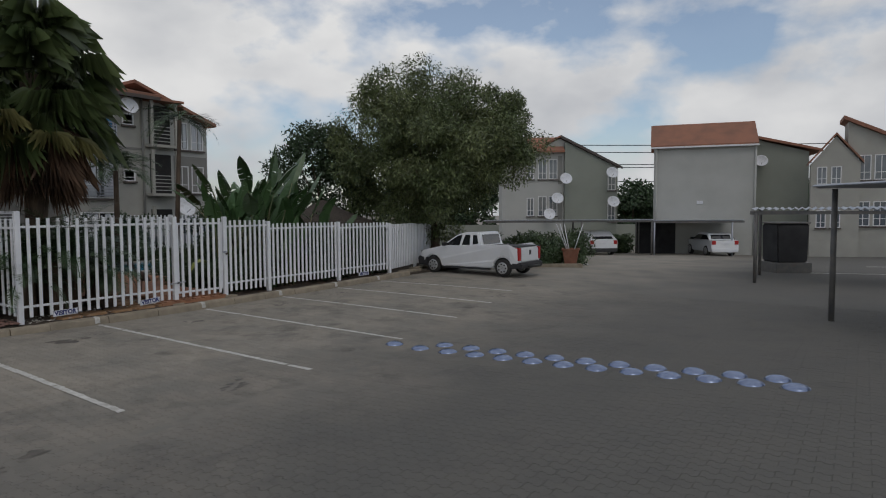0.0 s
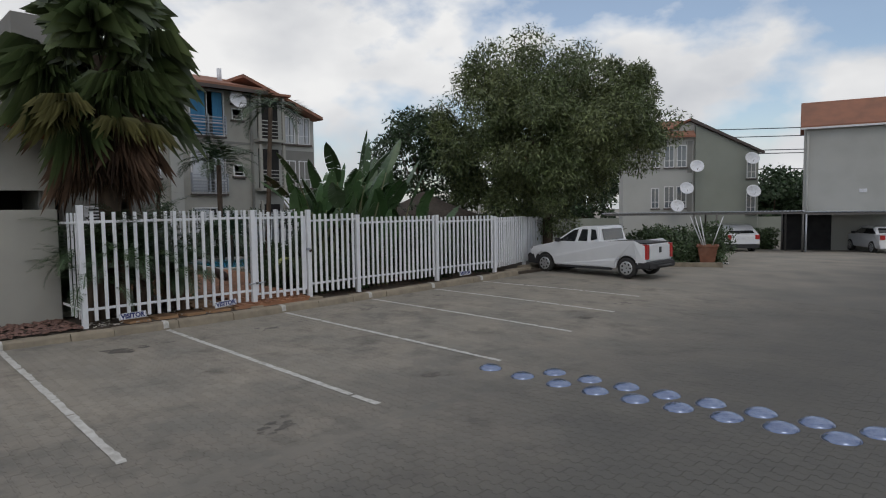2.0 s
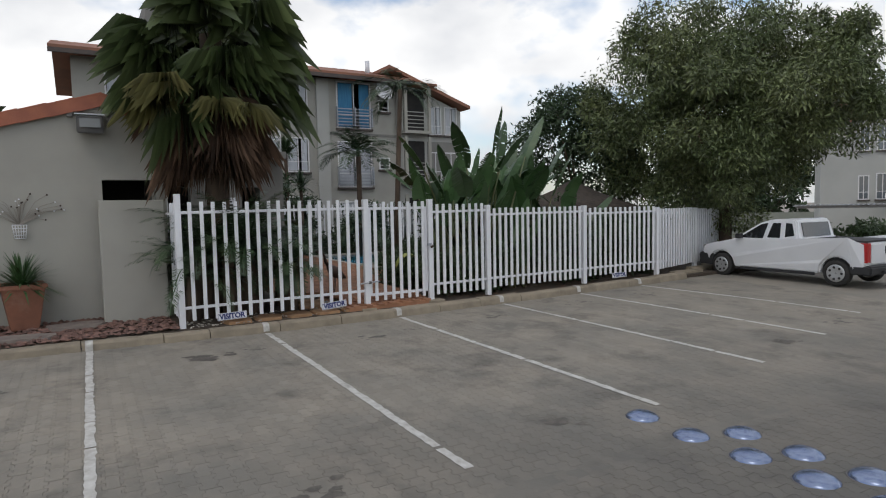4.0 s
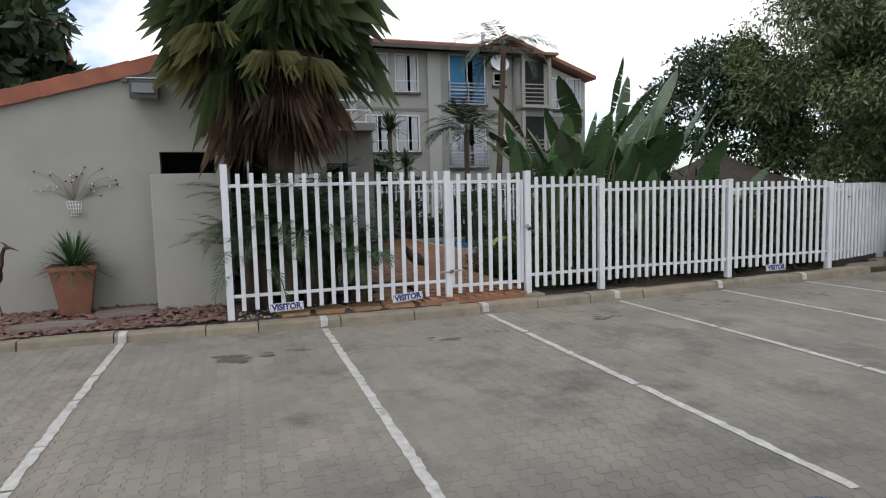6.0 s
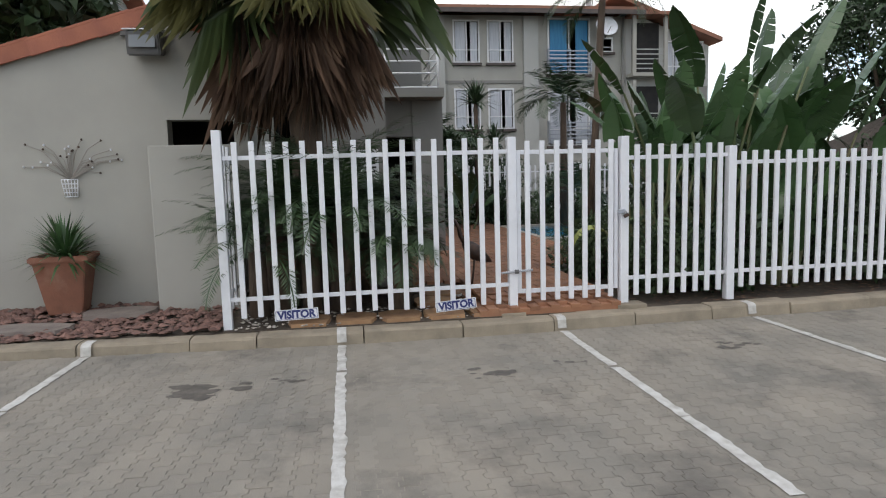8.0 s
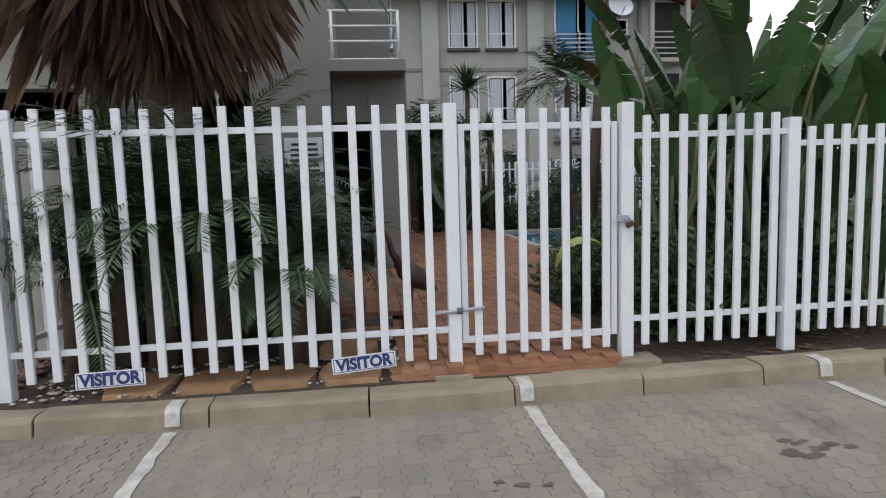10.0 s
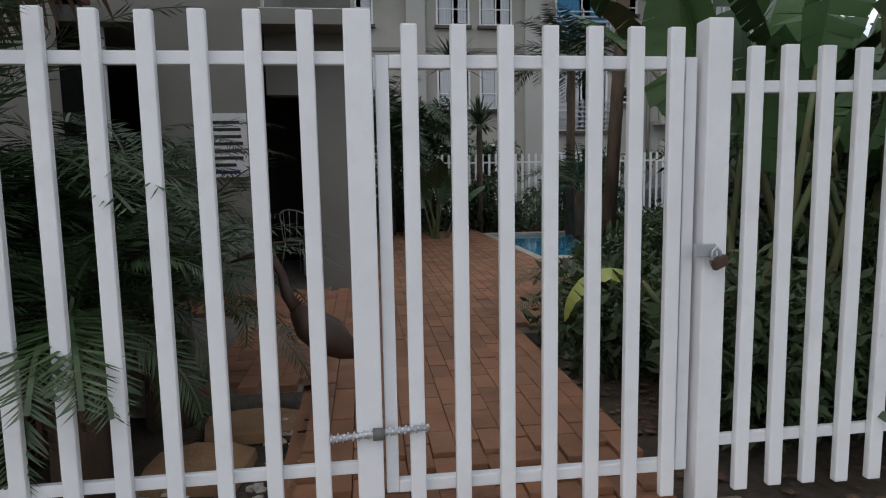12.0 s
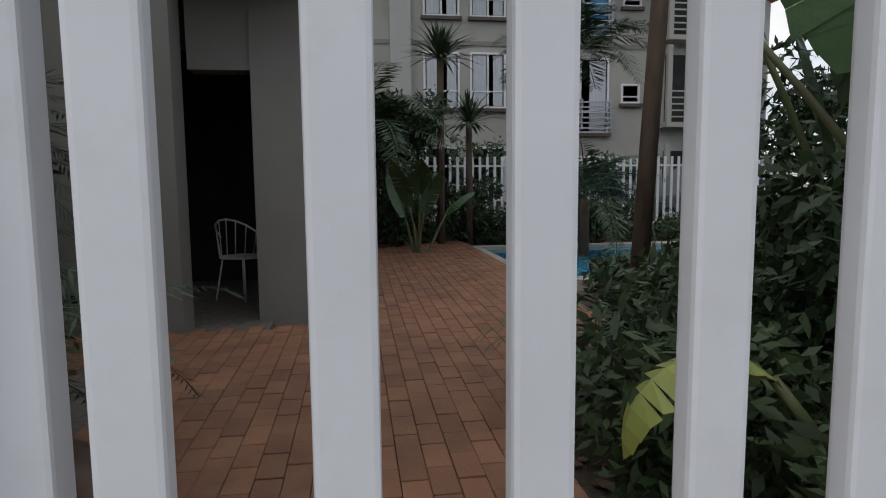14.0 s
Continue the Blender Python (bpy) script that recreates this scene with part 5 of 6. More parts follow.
crane("dark metal crane garden statue among pebbles", (-0.95, -0.24, 0.06), 262, 0.86)
crane("dark metal crane garden statue by the wall", (-1.15, -5.72, 0.0), 60, 0.95)


# ---- visitor signs ----
def visitor_sign(y, z, tilt, word, lean=-6):
    s = thing("visitor_sign", "small white sign lettered VISITOR in navy, standing on the kerb", "sign", (0.075, y, z), 0, "visitor signs")
    plate = part("plate", box(-0.004, 0.004, -0.21, 0.21, 0, 0.105, 0.002), M_SIGN, s, m=pose(0, 0, 0, tilt, lean, 0))
    bd = bmesh.new()
    for a, c, d, e in ((-0.2, 0.2, 0.008, 0.012), (-0.2, 0.2, 0.093, 0.097), (-0.2, -0.196, 0.012, 0.093), (0.196, 0.2, 0.012, 0.093)):
        bm_box(bd, 0.004, 0.0055, a, c, d, e)
    part("border", bd, M_NAVY, plate)
    cu = bpy.data.curves.new("word", 'FONT')
    cu.body, cu.size, cu.align_x, cu.align_y, cu.extrude, cu.offset = word, 0.1, 'CENTER', 'CENTER', 0.001, 0.0045
    tmp = bpy.data.objects.new("word", cu)
    scene.collection.objects.link(tmp)
    dg = bpy.context.evaluated_depsgraph_get()
    me = bpy.data.meshes.new_from_object(tmp.evaluated_get(dg))
    bpy.data.objects.remove(tmp)
    me.materials.clear()
    me.materials.append(M_NAVY)
    lt = new("lettering", me)
    lt.parent = plate
    lt.matrix_basis = pose(0.0062, 0.0, 0.051, 90, 0, 90)
    return s


visitor_sign(-2.21, 0.05, 1.5, "VISITOR")
visitor_sign(-0.62, 0.055, 4.5, "VISITOR")
visitor_sign(5.75, 0.07, 0.5, "VISITOR")


# ---- vehicles ----
def wheel(parent, x, y, r, side):
    t = part("wheel", bm_lathe(bmesh.new(), [(r * 0.62, -0.09), (r * 0.9, -0.1), (r, -0.07), (r, 0.07), (r * 0.9, 0.1), (r * 0.62, 0.09)], 28), M_TYRE, parent, "black tyre",
             pose(x, y, r, 90, 0, 0))
    rim = bmesh.new()
    bm_lathe(rim, [(0.02, -0.09), (r * 0.3, -0.095), (r * 0.62, -0.107), (r * 0.68, -0.1), (r * 0.68, 0.1), (r * 0.62, 0.107), (r * 0.3, 0.095), (0.02, 0.09)], 24)
    part("rim", rim, M_RIM, t, "silver wheel cover")
    for k in range(7):
        a = 2 * math.pi * k / 7
        c = (r * 0.46 * math.cos(a), r * 0.46 * math.sin(a))
        part("rim_hole", cyl((c[0], c[1], -side * 0.109), (c[0], c[1], -side * 0.09), r * 0.1, seg=8), M_BLACKP, t)
    return t


def car_body(profile, half, tumble, belt):
    """A solid from a side outline (x, z); above the belt the sides lean in."""
    bm = bmesh.new()
    n = len(profile)

    def y_at(z):
        return half - max(0, z - belt) * tumble - max(0, 0.45 - z) * 0.12
    a = [bm.verts.new((x, -y_at(z), z)) for x, z in profile]
    b = [bm.verts.new((x, y_at(z), z)) for x, z in profile]
    bm.faces.new(a)
    bm.faces.new(b[::-1])
    side = []
    for k in range(n):
        bm.faces.new((a[k], b[k], b[(k + 1) % n], a[(k + 1) % n]))
    bmesh.ops.recalc_face_normals(bm, faces=bm.faces)
    bmesh.ops.bevel(bm, geom=list(bm.edges), offset=0.035, segments=2, affect='EDGES')
    return bm


def side_panel(pts, half, tumble, belt, lift=0.006, sides=(-1, 1)):
    bm = bmesh.new()
    for s in sides:
        o = [bm.verts.new((x, s * (half - max(0, z - belt) * tumble + lift), z)) for x, z in pts]
        i = [bm.verts.new((x, s * (half - max(0, z - belt) * tumble - 0.02), z)) for x, z in pts]
        bm.faces.new(o)
        for k in range(len(pts)):
            bm.faces.new((o[k], i[k], i[(k + 1) % len(pts)], o[(k + 1) % len(pts)]))
    bmesh.ops.recalc_face_normals(bm, faces=bm.faces)
    return bm


def arch(cx, r, seg=12):
    return [(cx + r * math.cos(math.pi * k / seg), 0.3 + r * math.sin(math.pi * k / seg)) for k in range(seg + 1)]


def build_bakkie(at, rz):
    """A small white pickup; local -x is its front."""
    c = thing("pickup_truck", "small white single-cab pickup with black bumpers, parked nose to the fence", "pickup truck", at, rz)
    fx, rx, half = -1.44, 1.4, 0.78
    low = 0.26
    prof = [(-1.98, 0.35), (-2.0, 0.62), (-1.95, 0.78), (-1.1, 0.96), (-0.42, 1.38), (-0.1, 1.46), (0.38, 1.47), (0.46, 1.44), (0.56, 1.0), (2.0, 0.97), (2.02, 0.5), (1.98, 0.42)]
    prof += [(rx + 0.34, 0.42)] + [p for p in arch(rx, 0.345)] [0:13] + [(rx - 0.36, low), (fx + 0.36, low)] + arch(fx, 0.345) + [(fx - 0.36, 0.32)]
    part("body", car_body(prof, half, 0.22, 0.95), M_CARW, c)
    for q in (-1, 1):
        part("side_window", side_panel([(-0.93, 1.0), (-0.4, 1.33), (-0.22, 1.37), (-0.3, 1.0)], half, 0.22, 0.95, 0.006, (q,)), M_CGLASS, c)
    for q in (-1, 1):
        part("quarter_window", side_panel([(-0.2, 1.02), (-0.1, 1.37), (0.1, 1.37), (0.12, 1.02)], half, 0.22, 0.95, 0.006, (q,)), M_CGLASS, c)
    for q in (-1, 1):
        part("rear_quarter_window", side_panel([(0.24, 1.04), (0.22, 1.37), (0.37, 1.36), (0.46, 1.08)], half, 0.22, 0.95, 0.006, (q,)), M_CGLASS, c)
    part("windscreen", extrude([(-1.06, 1.0), (-0.43, 1.385), (-0.42, 1.365), (-1.04, 0.985)], -0.6, 0.6), M_CGLASS, c)
    part("rear_screen", extrude([(0.50, 1.38), (0.575, 1.06), (0.56, 1.05), (0.485, 1.37)], -0.55, 0.55), M_CGLASS, c)
    part("load_bed_cover", box(0.62, 1.97, -0.7, 0.7, 0.985, 1.015, 0.01), M_BLACKP, c, "black load bed rim")
    part("front_bumper", extrude([(-2.1, 0.28), (-2.12, 0.55), (-2.0, 0.6), (-1.66, 0.56), (-1.68, 0.25)], -0.78, 0.78, 0.03), M_BLACKP, c)
    part("rear_bumper", extrude([(1.68, 0.28), (1.66, 0.52), (2.0, 0.5), (2.12, 0.46), (2.12, 0.28)], -0.77, 0.77, 0.03), M_BLACKP, c)
    part("rear_step", cyl((2.18, -0.4, 0.36), (2.18, 0.4, 0.36), 0.03, seg=8), M_BLACKP, c)
    part("tail_panel", box(2.015, 2.035, -0.58, 0.58, 0.52, 0.93, 0.008), M_CARW, c)
    part("tail_handle", box(2.033, 2.05, -0.06, 0.06, 0.72, 0.88, 0.006), M_BLACKP, c)
    for s in (-1, 1):
        part("tail_light", box(1.88, 2.04, s * 0.70 - 0.07, s * 0.70 + 0.07, 0.55, 0.97, 0.012), M_TAIL, c, "red tail light")
        part("head_light", box(-2.0, -1.8, s * 0.62 - 0.12, s * 0.62 + 0.12, 0.66, 0.78, 0.02), M_LENS, c)
        part("mirror", box(-0.95, -0.82, s * 0.85 - 0.07, s * 0.85 + 0.07, 0.98, 1.1, 0.02), M_BLACKP, c)
        part("door_handle", box(-0.38, -0.26, s * 0.765 - 0.01, s * 0.765 + 0.01, 0.86, 0.89, 0.004), M_BLACKP, c)
        part("sill", box(-0.92, 0.92, s * 0.72 - 0.03, s * 0.72 + 0.03, 0.2, 0.27, 0.01), M_BLACKP, c)
        part("door_gap", box(-0.215, -0.207, s * 0.762 - 0.002, s * 0.762 + 0.002, 0.32, 1.0), M_BLACKP, c)
        for x in (fx, rx):
            part("wheel_arch", box(x - 0.33, x + 0.33, s * 0.55 - 0.12, s * 0.55 + 0.12, 0.26, 0.62), M_BLACKP, c)
            wheel(c, x, s * 0.67, 0.285, s)
    c.matrix_basis = c.matrix_basis @ Matrix.Scale(0.91, 4)
    return c


def build_hatch(name, label, at, rz, paint, length=4.1, half=0.85, h=1.5, suv=True):
    """A parked car seen from the rear; local +x is its rear."""
    c = thing(name, label, "car", at, rz)
    L = length / 2
    prof = [(-L, 0.35), (-L + 0.02, 0.65), (-L + 0.2, 0.85), (-L + 1.0, 0.95), (-L + 1.75, h - 0.04), (0.4, h), (L - 0.75, h - 0.06)] + \
           ([(L - 0.12, 1.0), (L, 0.95), (L, 0.45)] if suv else [(L - 0.55, 1.0), (L - 0.02, 0.95), (L, 0.45)])
    prof += [(L - 0.3, 0.28), (-L + 0.3, 0.28)]
    part("body", car_body(prof, half, 0.28, 0.95), paint, c)
    a = (L - 0.72, h - 0.12), (L - 0.16 if suv else L - 0.58, 1.03)
    part("rear_screen", extrude([(a[0][0] + 0.02, a[0][1]), (a[1][0] + 0.02, a[1][1]), (a[1][0] - 0.05, a[1][1]), (a[0][0] - 0.05, a[0][1])], -half * 0.72, half * 0.72), M_CGLASS, c)
    for q in (-1, 1):
        part("side_window", side_panel([(-L + 1.15, 0.99), (-L + 1.8, h - 0.12), (L - 0.9, h - 0.13), (L - 0.45, 1.0)], half, 0.28, 0.95, 0.006, (q,)), M_CGLASS, c)
    part("rear_bumper", extrude([(L - 0.1, 0.25), (L - 0.1, 0.5), (L + 0.04, 0.48), (L + 0.04, 0.28)], -half + 0.03, half - 0.03, 0.02), M_BLACKP if suv else paint, c)
    part("number_plate", box(L + 0.002, L + 0.012, -0.26, 0.26, 0.72, 0.83), M_SIGN, c)
    for s in (-1, 1):
        part("tail_light", box(L - 0.12, L + 0.012, s * (half - 0.14) - 0.11, s * (half - 0.14) + 0.11, 0.72, 0.95, 0.01), M_TAIL, c)
        part("mirror", box(-L + 1.2, -L + 1.35, s * (half + 0.08) - 0.08, s * (half + 0.08) + 0.08, 0.95, 1.08, 0.02), M_BLACKP, c)
        for x in (-L + 0.75, L - 0.8):
            wheel(c, x, s * (half - 0.08), 0.32, s)
    return c


build_bakkie((1.55, 9.62, ground(1.55, 9.62) + 0.005), -1.0)
p = court(9.15, 38.2)
build_hatch("hatchback_car", "white hatchback parked under a carport, rear showing", (p.x, p.y, p.z), COURT_YAW - 90 + 8, M_CARW)
p = court(16.45, 37.9)
build_hatch("saloon_car", "white saloon parked under the dark carport", (p.x, p.y, p.z), COURT_YAW - 90, M_CARW, 3.9, 0.8, 1.4, False)
build_hatch("grey_car", "grey car parked behind the far fence", (-14.2, 4.6, -0.05), 180, M_GREYCAR, 2.2 + 1.9, 0.8, 1.75, True).matrix_basis = pose(-14.1, 9.0, 0.0, 0, 0, 90)


# ---- carports ----
def corrugated(bm, u0, u1, d0, d1, z0, z1, pitch=0.18, amp=0.03, along_u=True):
    n = int((u1 - u0) / pitch * 4)
    for i in range(n):
        ua, ub = u0 + (u1 - u0) * i / n, u0 + (u1 - u0) * (i + 1) / n
        za, zb = amp * math.sin(i * math.pi / 2), amp * math.sin((i + 1) * math.pi / 2)
        vs = [bm.verts.new(v) for v in ((ua, d0, z0 + za), (ub, d0, z0 + zb), (ub, d1, z1 + zb), (ua, d1, z1 + za), (ua, d0, z0 + za + 0.012), (ub, d0, z0 + zb + 0.012), (ub, d1, z1 + zb + 0.012), (ua, d1, z1 + za + 0.012))]
        bm.faces.new((vs[0], vs[3], vs[2], vs[1]))
        bm.faces.new((vs[4], vs[5], vs[6], vs[7]))
        bm.faces.new((vs[0], vs[1], vs[5], vs[4]))
        bm.faces.new((vs[2], vs[3], vs[7], vs[6]))
    return bm


def carport(label, u0, u1, d0, d1, h0, h1, posts, backed=True, roof=M_GALV, rear=True):
    zb = court((u0 + u1) / 2, d0).z
    c = thing("carport", label, "carport", (E0.x, E0.y, zb), COURT_YAW)
    part("roof_sheet", corrugated(bmesh.new(), u0, u1, d0, d1, h0, h1), roof, c, "corrugated roof sheet")
    part("front_beam", box(u0, u1, d0 + 0.05, d0 + 0.11, h0 - 0.14, h0 - 0.045), M_STEEL, c)
    for u in posts:
        dz = court(u, d0).z - zb
        part("post", cyl((u, d0 + 0.08, dz - 0.1), (u, d0 + 0.08, h0 - 0.1), 0.05, seg=10), M_GALV if backed else M_STEEL, c)
        db = court(u, d1).z - zb
        if not rear:
            continue
        part("back_post", cyl((u, d1 - 0.1, db - 0.1), (u, d1 - 0.1, h1 - 0.04), 0.05, seg=10), M_STEEL, c)
    if backed:
        part("back_screen", box(posts[0], posts[-1], d1 - 0.04, d1 - 0.02, -0.5, h1 - 0.05), M_SHADE, c, "dark shade netting")
    return c


carport("carport with dark netting and corrugated sheet roof", 12.3, 17.6, 36.0, 39.6, 2.06, 1.98, [12.35, 16.9], True)
carport("open carport with pale corrugated roof edge", 2.5, 12.28, 36.0, 38.6, 2.06, 1.98, [8.1, 12.2], False)
turned(carport("open steel carport with corrugated sheet roof", 8.85, 20, 17.8, 20.4, 2.12, 2.17, [9.01, 14.6, 19.9], False), 9.01, 17.8, -30)
carport("dark steel carport with corrugated sheet roof", 6.9, 13.0, 2.6, 11.6, 2.2, 2.27, [7.28, 12.4], False, M_GALV, True)
p = court(11.75, 21.2)
skip = thing("refuse_skip", "large dark grey refuse bin on a low plinth", "bin", (p.x, p.y, p.z), COURT_YAW)
part("body", extrude([(-0.5, 0.35), (0.5, 0.35), (0.55, 1.65), (-0.55, 1.65)], -0.5, 0.5, 0.04), M_SHADE, skip)
part("plinth", box(-0.6, 0.6, -0.6, 0.6, -0.05, 0.345, 0.02), M_STEEL, skip)
part("lid", box(-0.57, 0.57, -0.53, 0.53, 1.655, 1.71, 0.02), M_STEEL, skip)

# potted plant with canes by the far kerb
p = court(4.87, 23.5)
pp = thing("plant_pot", "tall terracotta pot holding bare pale canes", "plant pot", (p.x, p.y, p.z), 20)
part("pot", square_pot(bmesh.new(), 0.2, 0.3, 0.68), M_TERRA, pp)
for k, (dx, dy) in enumerate(((-0.55, 0.1), (-0.4, -0.1), (-0.25, 0.05), (0.45, 0.0))):
    part("cane", cyl((dx * 0.2, dy * 0.2, 0.5), (dx, dy, 1.6), 0.022, 0.016, 6), M_SIGN, pp)
p = court(5.4, 24.4)
sc = thing("broken_bracket", "bent white metal bracket lying on the paving", "scrap", (p.x, p.y, p.z), 30)
part("bar", cyl((-0.35, 0, 0.02), (0.35, 0.05, 0.02), 0.02, seg=6), M_SIGN, sc)
part("upright", cyl((0, 0.02, 0.0), (-0.1, 0.0, 0.45), 0.02, seg=6), M_SIGN, sc)
kb = thing("kerb_island", "low concrete kerb round a planted corner", "kerb", court(3.3, 22.6), COURT_YAW)
part("stone", box(-1.6, 1.8, -0.1, 0.1, -0.1, 0.12, 0.02), M_KERB, kb)

# ---- chair in the doorway ----
ch = thing("wire_chair", "white wire garden chair with curved back", "chair", (-6.0, -0.82, 0.08), 150)
seat = bmesh.new()
bm_tube(seat, [(0.22 * math.cos(k * math.pi / 8), 0.22 * math.sin(k * math.pi / 8), 0.43) for k in range(17)], [0.009] * 17, 6)
for k in range(-3, 4):
    yy = k * 0.06
    xx = math.sqrt(max(0.22 ** 2 - yy ** 2, 0))
    bm_cyl(seat, (-xx, yy, 0.43), (xx, yy, 0.43), 0.005, seg=5)
part("seat", seat, M_SIGN, ch)
back = bmesh.new()
bm_tube(back, [(0.0 - 0.22 * math.sin(k * math.pi / 8), 0.27 * math.cos(k * math.pi / 8), 0.62 + 0.2 * math.sin(k * math.pi / 8)) for k in range(9)], [0.01] * 9, 6)
for k in range(1, 8):
    a = k * math.pi / 8
    bm_cyl(back, (-0.22 * math.sin(a), 0.22 * math.cos(a), 0.43), (-0.22 * math.sin(a), 0.27 * math.cos(a), 0.62 + 0.2 * math.sin(a)), 0.005, seg=5)
part("backrest", back, M_SIGN, ch)
for a in (0.7, 2.4, 3.9, 5.5):
    part("leg", cyl((0.19 * math.cos(a), 0.19 * math.sin(a), 0.43), (0.27 * math.cos(a), 0.27 * math.sin(a), 0.0), 0.009, seg=6), M_SIGN, ch)

# ---- pool ----
pool = thing("swimming_pool", "blue swimming pool with pale coping", "pool", (-8.2, 4.35, 0.0))
part("water", box(-1.95, 1.65, -1.85, 1.85, -0.02, 0.06), M_WATER, pool, "rippled blue water")
part("coping", box(-2.2, 1.9, -1.99, -1.85, -0.03, 0.115, 0.01), M_LIP, pool)
part("coping", box(-2.2, 1.9, 1.85, 2.05, -0.03, 0.115, 0.01), M_LIP, pool)
part("coping", box(-2.2, -1.95, -1.849, 1.849, -0.03, 0.115, 0.01), M_LIP, pool)
part("coping", box(1.65, 1.9, -1.849, 1.849, -0.03, 0.115, 0.01), M_LIP, pool)

# ---- steel studs across the yard ----
stud = thing("road_stud", "shiny blue-grey domed steel road stud on paving", "road stud", (5.73, 0.10, ground(5.73, 0.1)), 0, "row of road studs")
part("dome", bm_lathe(bmesh.new(), [(0.145, -0.01), (0.145, 0.006), (0.125, 0.028), (0.09, 0.046), (0.05, 0.056), (0.004, 0.06)], 22), M_STUD, stud)
part("rim", bm_lathe(bmesh.new(), [(0.155, -0.01), (0.155, 0.004), (0.144, 0.005), (0.144, -0.01)], 22), M_STEEL, stud)
for k in range(12):
    x = 6.25 + 5.03 * (k / 11) ** 0.93
    y = 0.08 - 0.19 * math.sin(min(k / 11 * 1.25, 1) * math.pi * 0.6)
    copy_thing(stud, pose(x, y, ground(x, y), 0, 0, 30 * k))
for k in range(11):
    x = 6.46 + 4.62 * (k / 10) ** 0.95
    y = 0.44 - 0.25 * math.sin(min(k / 10 * 1.2, 1) * math.pi * 0.6)
    copy_thing(stud, pose(x, y, ground(x, y), 0, 0, 30 * k))


# ---- bay lines: worn strips of paint ----
def bay_line(y0, y1, x0, x1, seed):
    rng = random.Random(seed)
    ob = thing("bay_line", "worn white painted parking bay line on paving", "road marking", (0, 0, 0), 0, "parking bay lines", "structure")
    x = x0
    while x < x1:
        ln = min(rng.uniform(0.45, 1.1), x1 - x)
        b = bmesh.new()
        n = max(2, int(ln / 0.055))
        rows = []
        for k in range(n + 1):
            xx = x + ln * k / n
            yy = y0 + (y1 - y0) * (xx - x0) / (x1 - x0)
            j = rng.uniform(-0.006, 0.006)
            z = ground(xx, yy) + 0.0105
            rows.append((b.verts.new((xx, yy - 0.038 + j, z)), b.verts.new((xx, yy + 0.038 + j + rng.uniform(-0.01, 0.01), z))))
        for a, c in zip(rows, rows[1:]):
            b.faces.new((a[0], c[0], c[1], a[1]))
        part("paint_strip", b, M_LINE, ob)
        x += ln + rng.choice([0.0, 0.012, 0.03, 0.05])


for k, (ya, yb, xe) in enumerate(((-4.06, -4.12, 5.5), (-1.78, -1.76, 5.8), (0.41, 0.46, 5.6), (2.5, 2.62, 5.27), (4.38, 4.6, 4.9), (6.1, 6.55, 4.4))):
    bay_line(ya, yb, 0.36, xe, 80 + k)
for k, (u0, d0, u1, d1) in enumerate(((12.2, 20.5, 15.5, 19.6), (8.6, 9.3, 11, 9.2), (16.5, 24, 19, 22.5))):
    ob = thing("bay_line", "worn white painted line in the far yard", "road marking", (0, 0, 0), 0, "parking bay lines", "structure")
    b = bmesh.new()
    pts = [court(u0 + (u1 - u0) * i / 6, d0 + (d1 - d0) * i / 6) for i in range(7)]
    off = FWD * 0.06
    vs = [(b.verts.new(q - off + Vector((0, 0, 0.01))), b.verts.new(q + off + Vector((0, 0, 0.01)))) for q in pts]
    for a, c in zip(vs, vs[1:]):
        b.faces.new((a[0], c[0], c[1], a[1]))
    part("paint_strip", b, M_LINE, ob)


# ---- oil stains on the bays ----
M_OIL = mat("oil_stain", (0.085, 0.076, 0.065), 0.7, col2=(0.135, 0.12, 0.102), scale=12, bump=0.4, bscale=120)


def oil_stain(x, y, size, seed):
    rng = random.Random(seed)
    b = bmesh.new()
    for k in range(rng.randint(5, 11)):
        a, d = rng.uniform(0, 6.28), rng.uniform(0, size) ** 1.0
        cx, cy = x + math.cos(a) * d * 0.7, y + math.sin(a) * d * 1.1
        r = rng.uniform(0.15, 0.42) * size * (1 - 0.5 * d / size)
        ring = []
        for j in range(14):
            t = 2 * math.pi * j / 14
            rr = r * rng.uniform(0.6, 1.15)
            px, py = cx + math.cos(t) * rr * 0.6, cy + math.sin(t) * rr
            ring.append(b.verts.new((px, py, ground(px, py) + 0.0078 + 0.00012 * k)))
        b.faces.new(ring)
    o = solid("oil_stain", b, M_OIL, "dark irregular oil stain on the pavers", "stain", "structure", "oil stains")
    return o


for k, (x, y, z) in enumerate(((1.5, -2.85, 0.42), (1.47, -0.5, 0.3), (1.25, 1.68, 0.22), (1.32, 0.13, 0.16), (1.06, 3.57, 0.35), (5.42, -0.59, 0.32), (5.6, -2.8, 0.34), (4.84, 3.82, 0.28), (1.2, 5.3, 0.3),
                               (5.97, -5.18, 0.36), (4.57, 5.63, 0.28), (1.9, -5.2, 0.35), (1.3, -2.2, 0.15))):
    oil_stain(x, y, z, 300 + k)


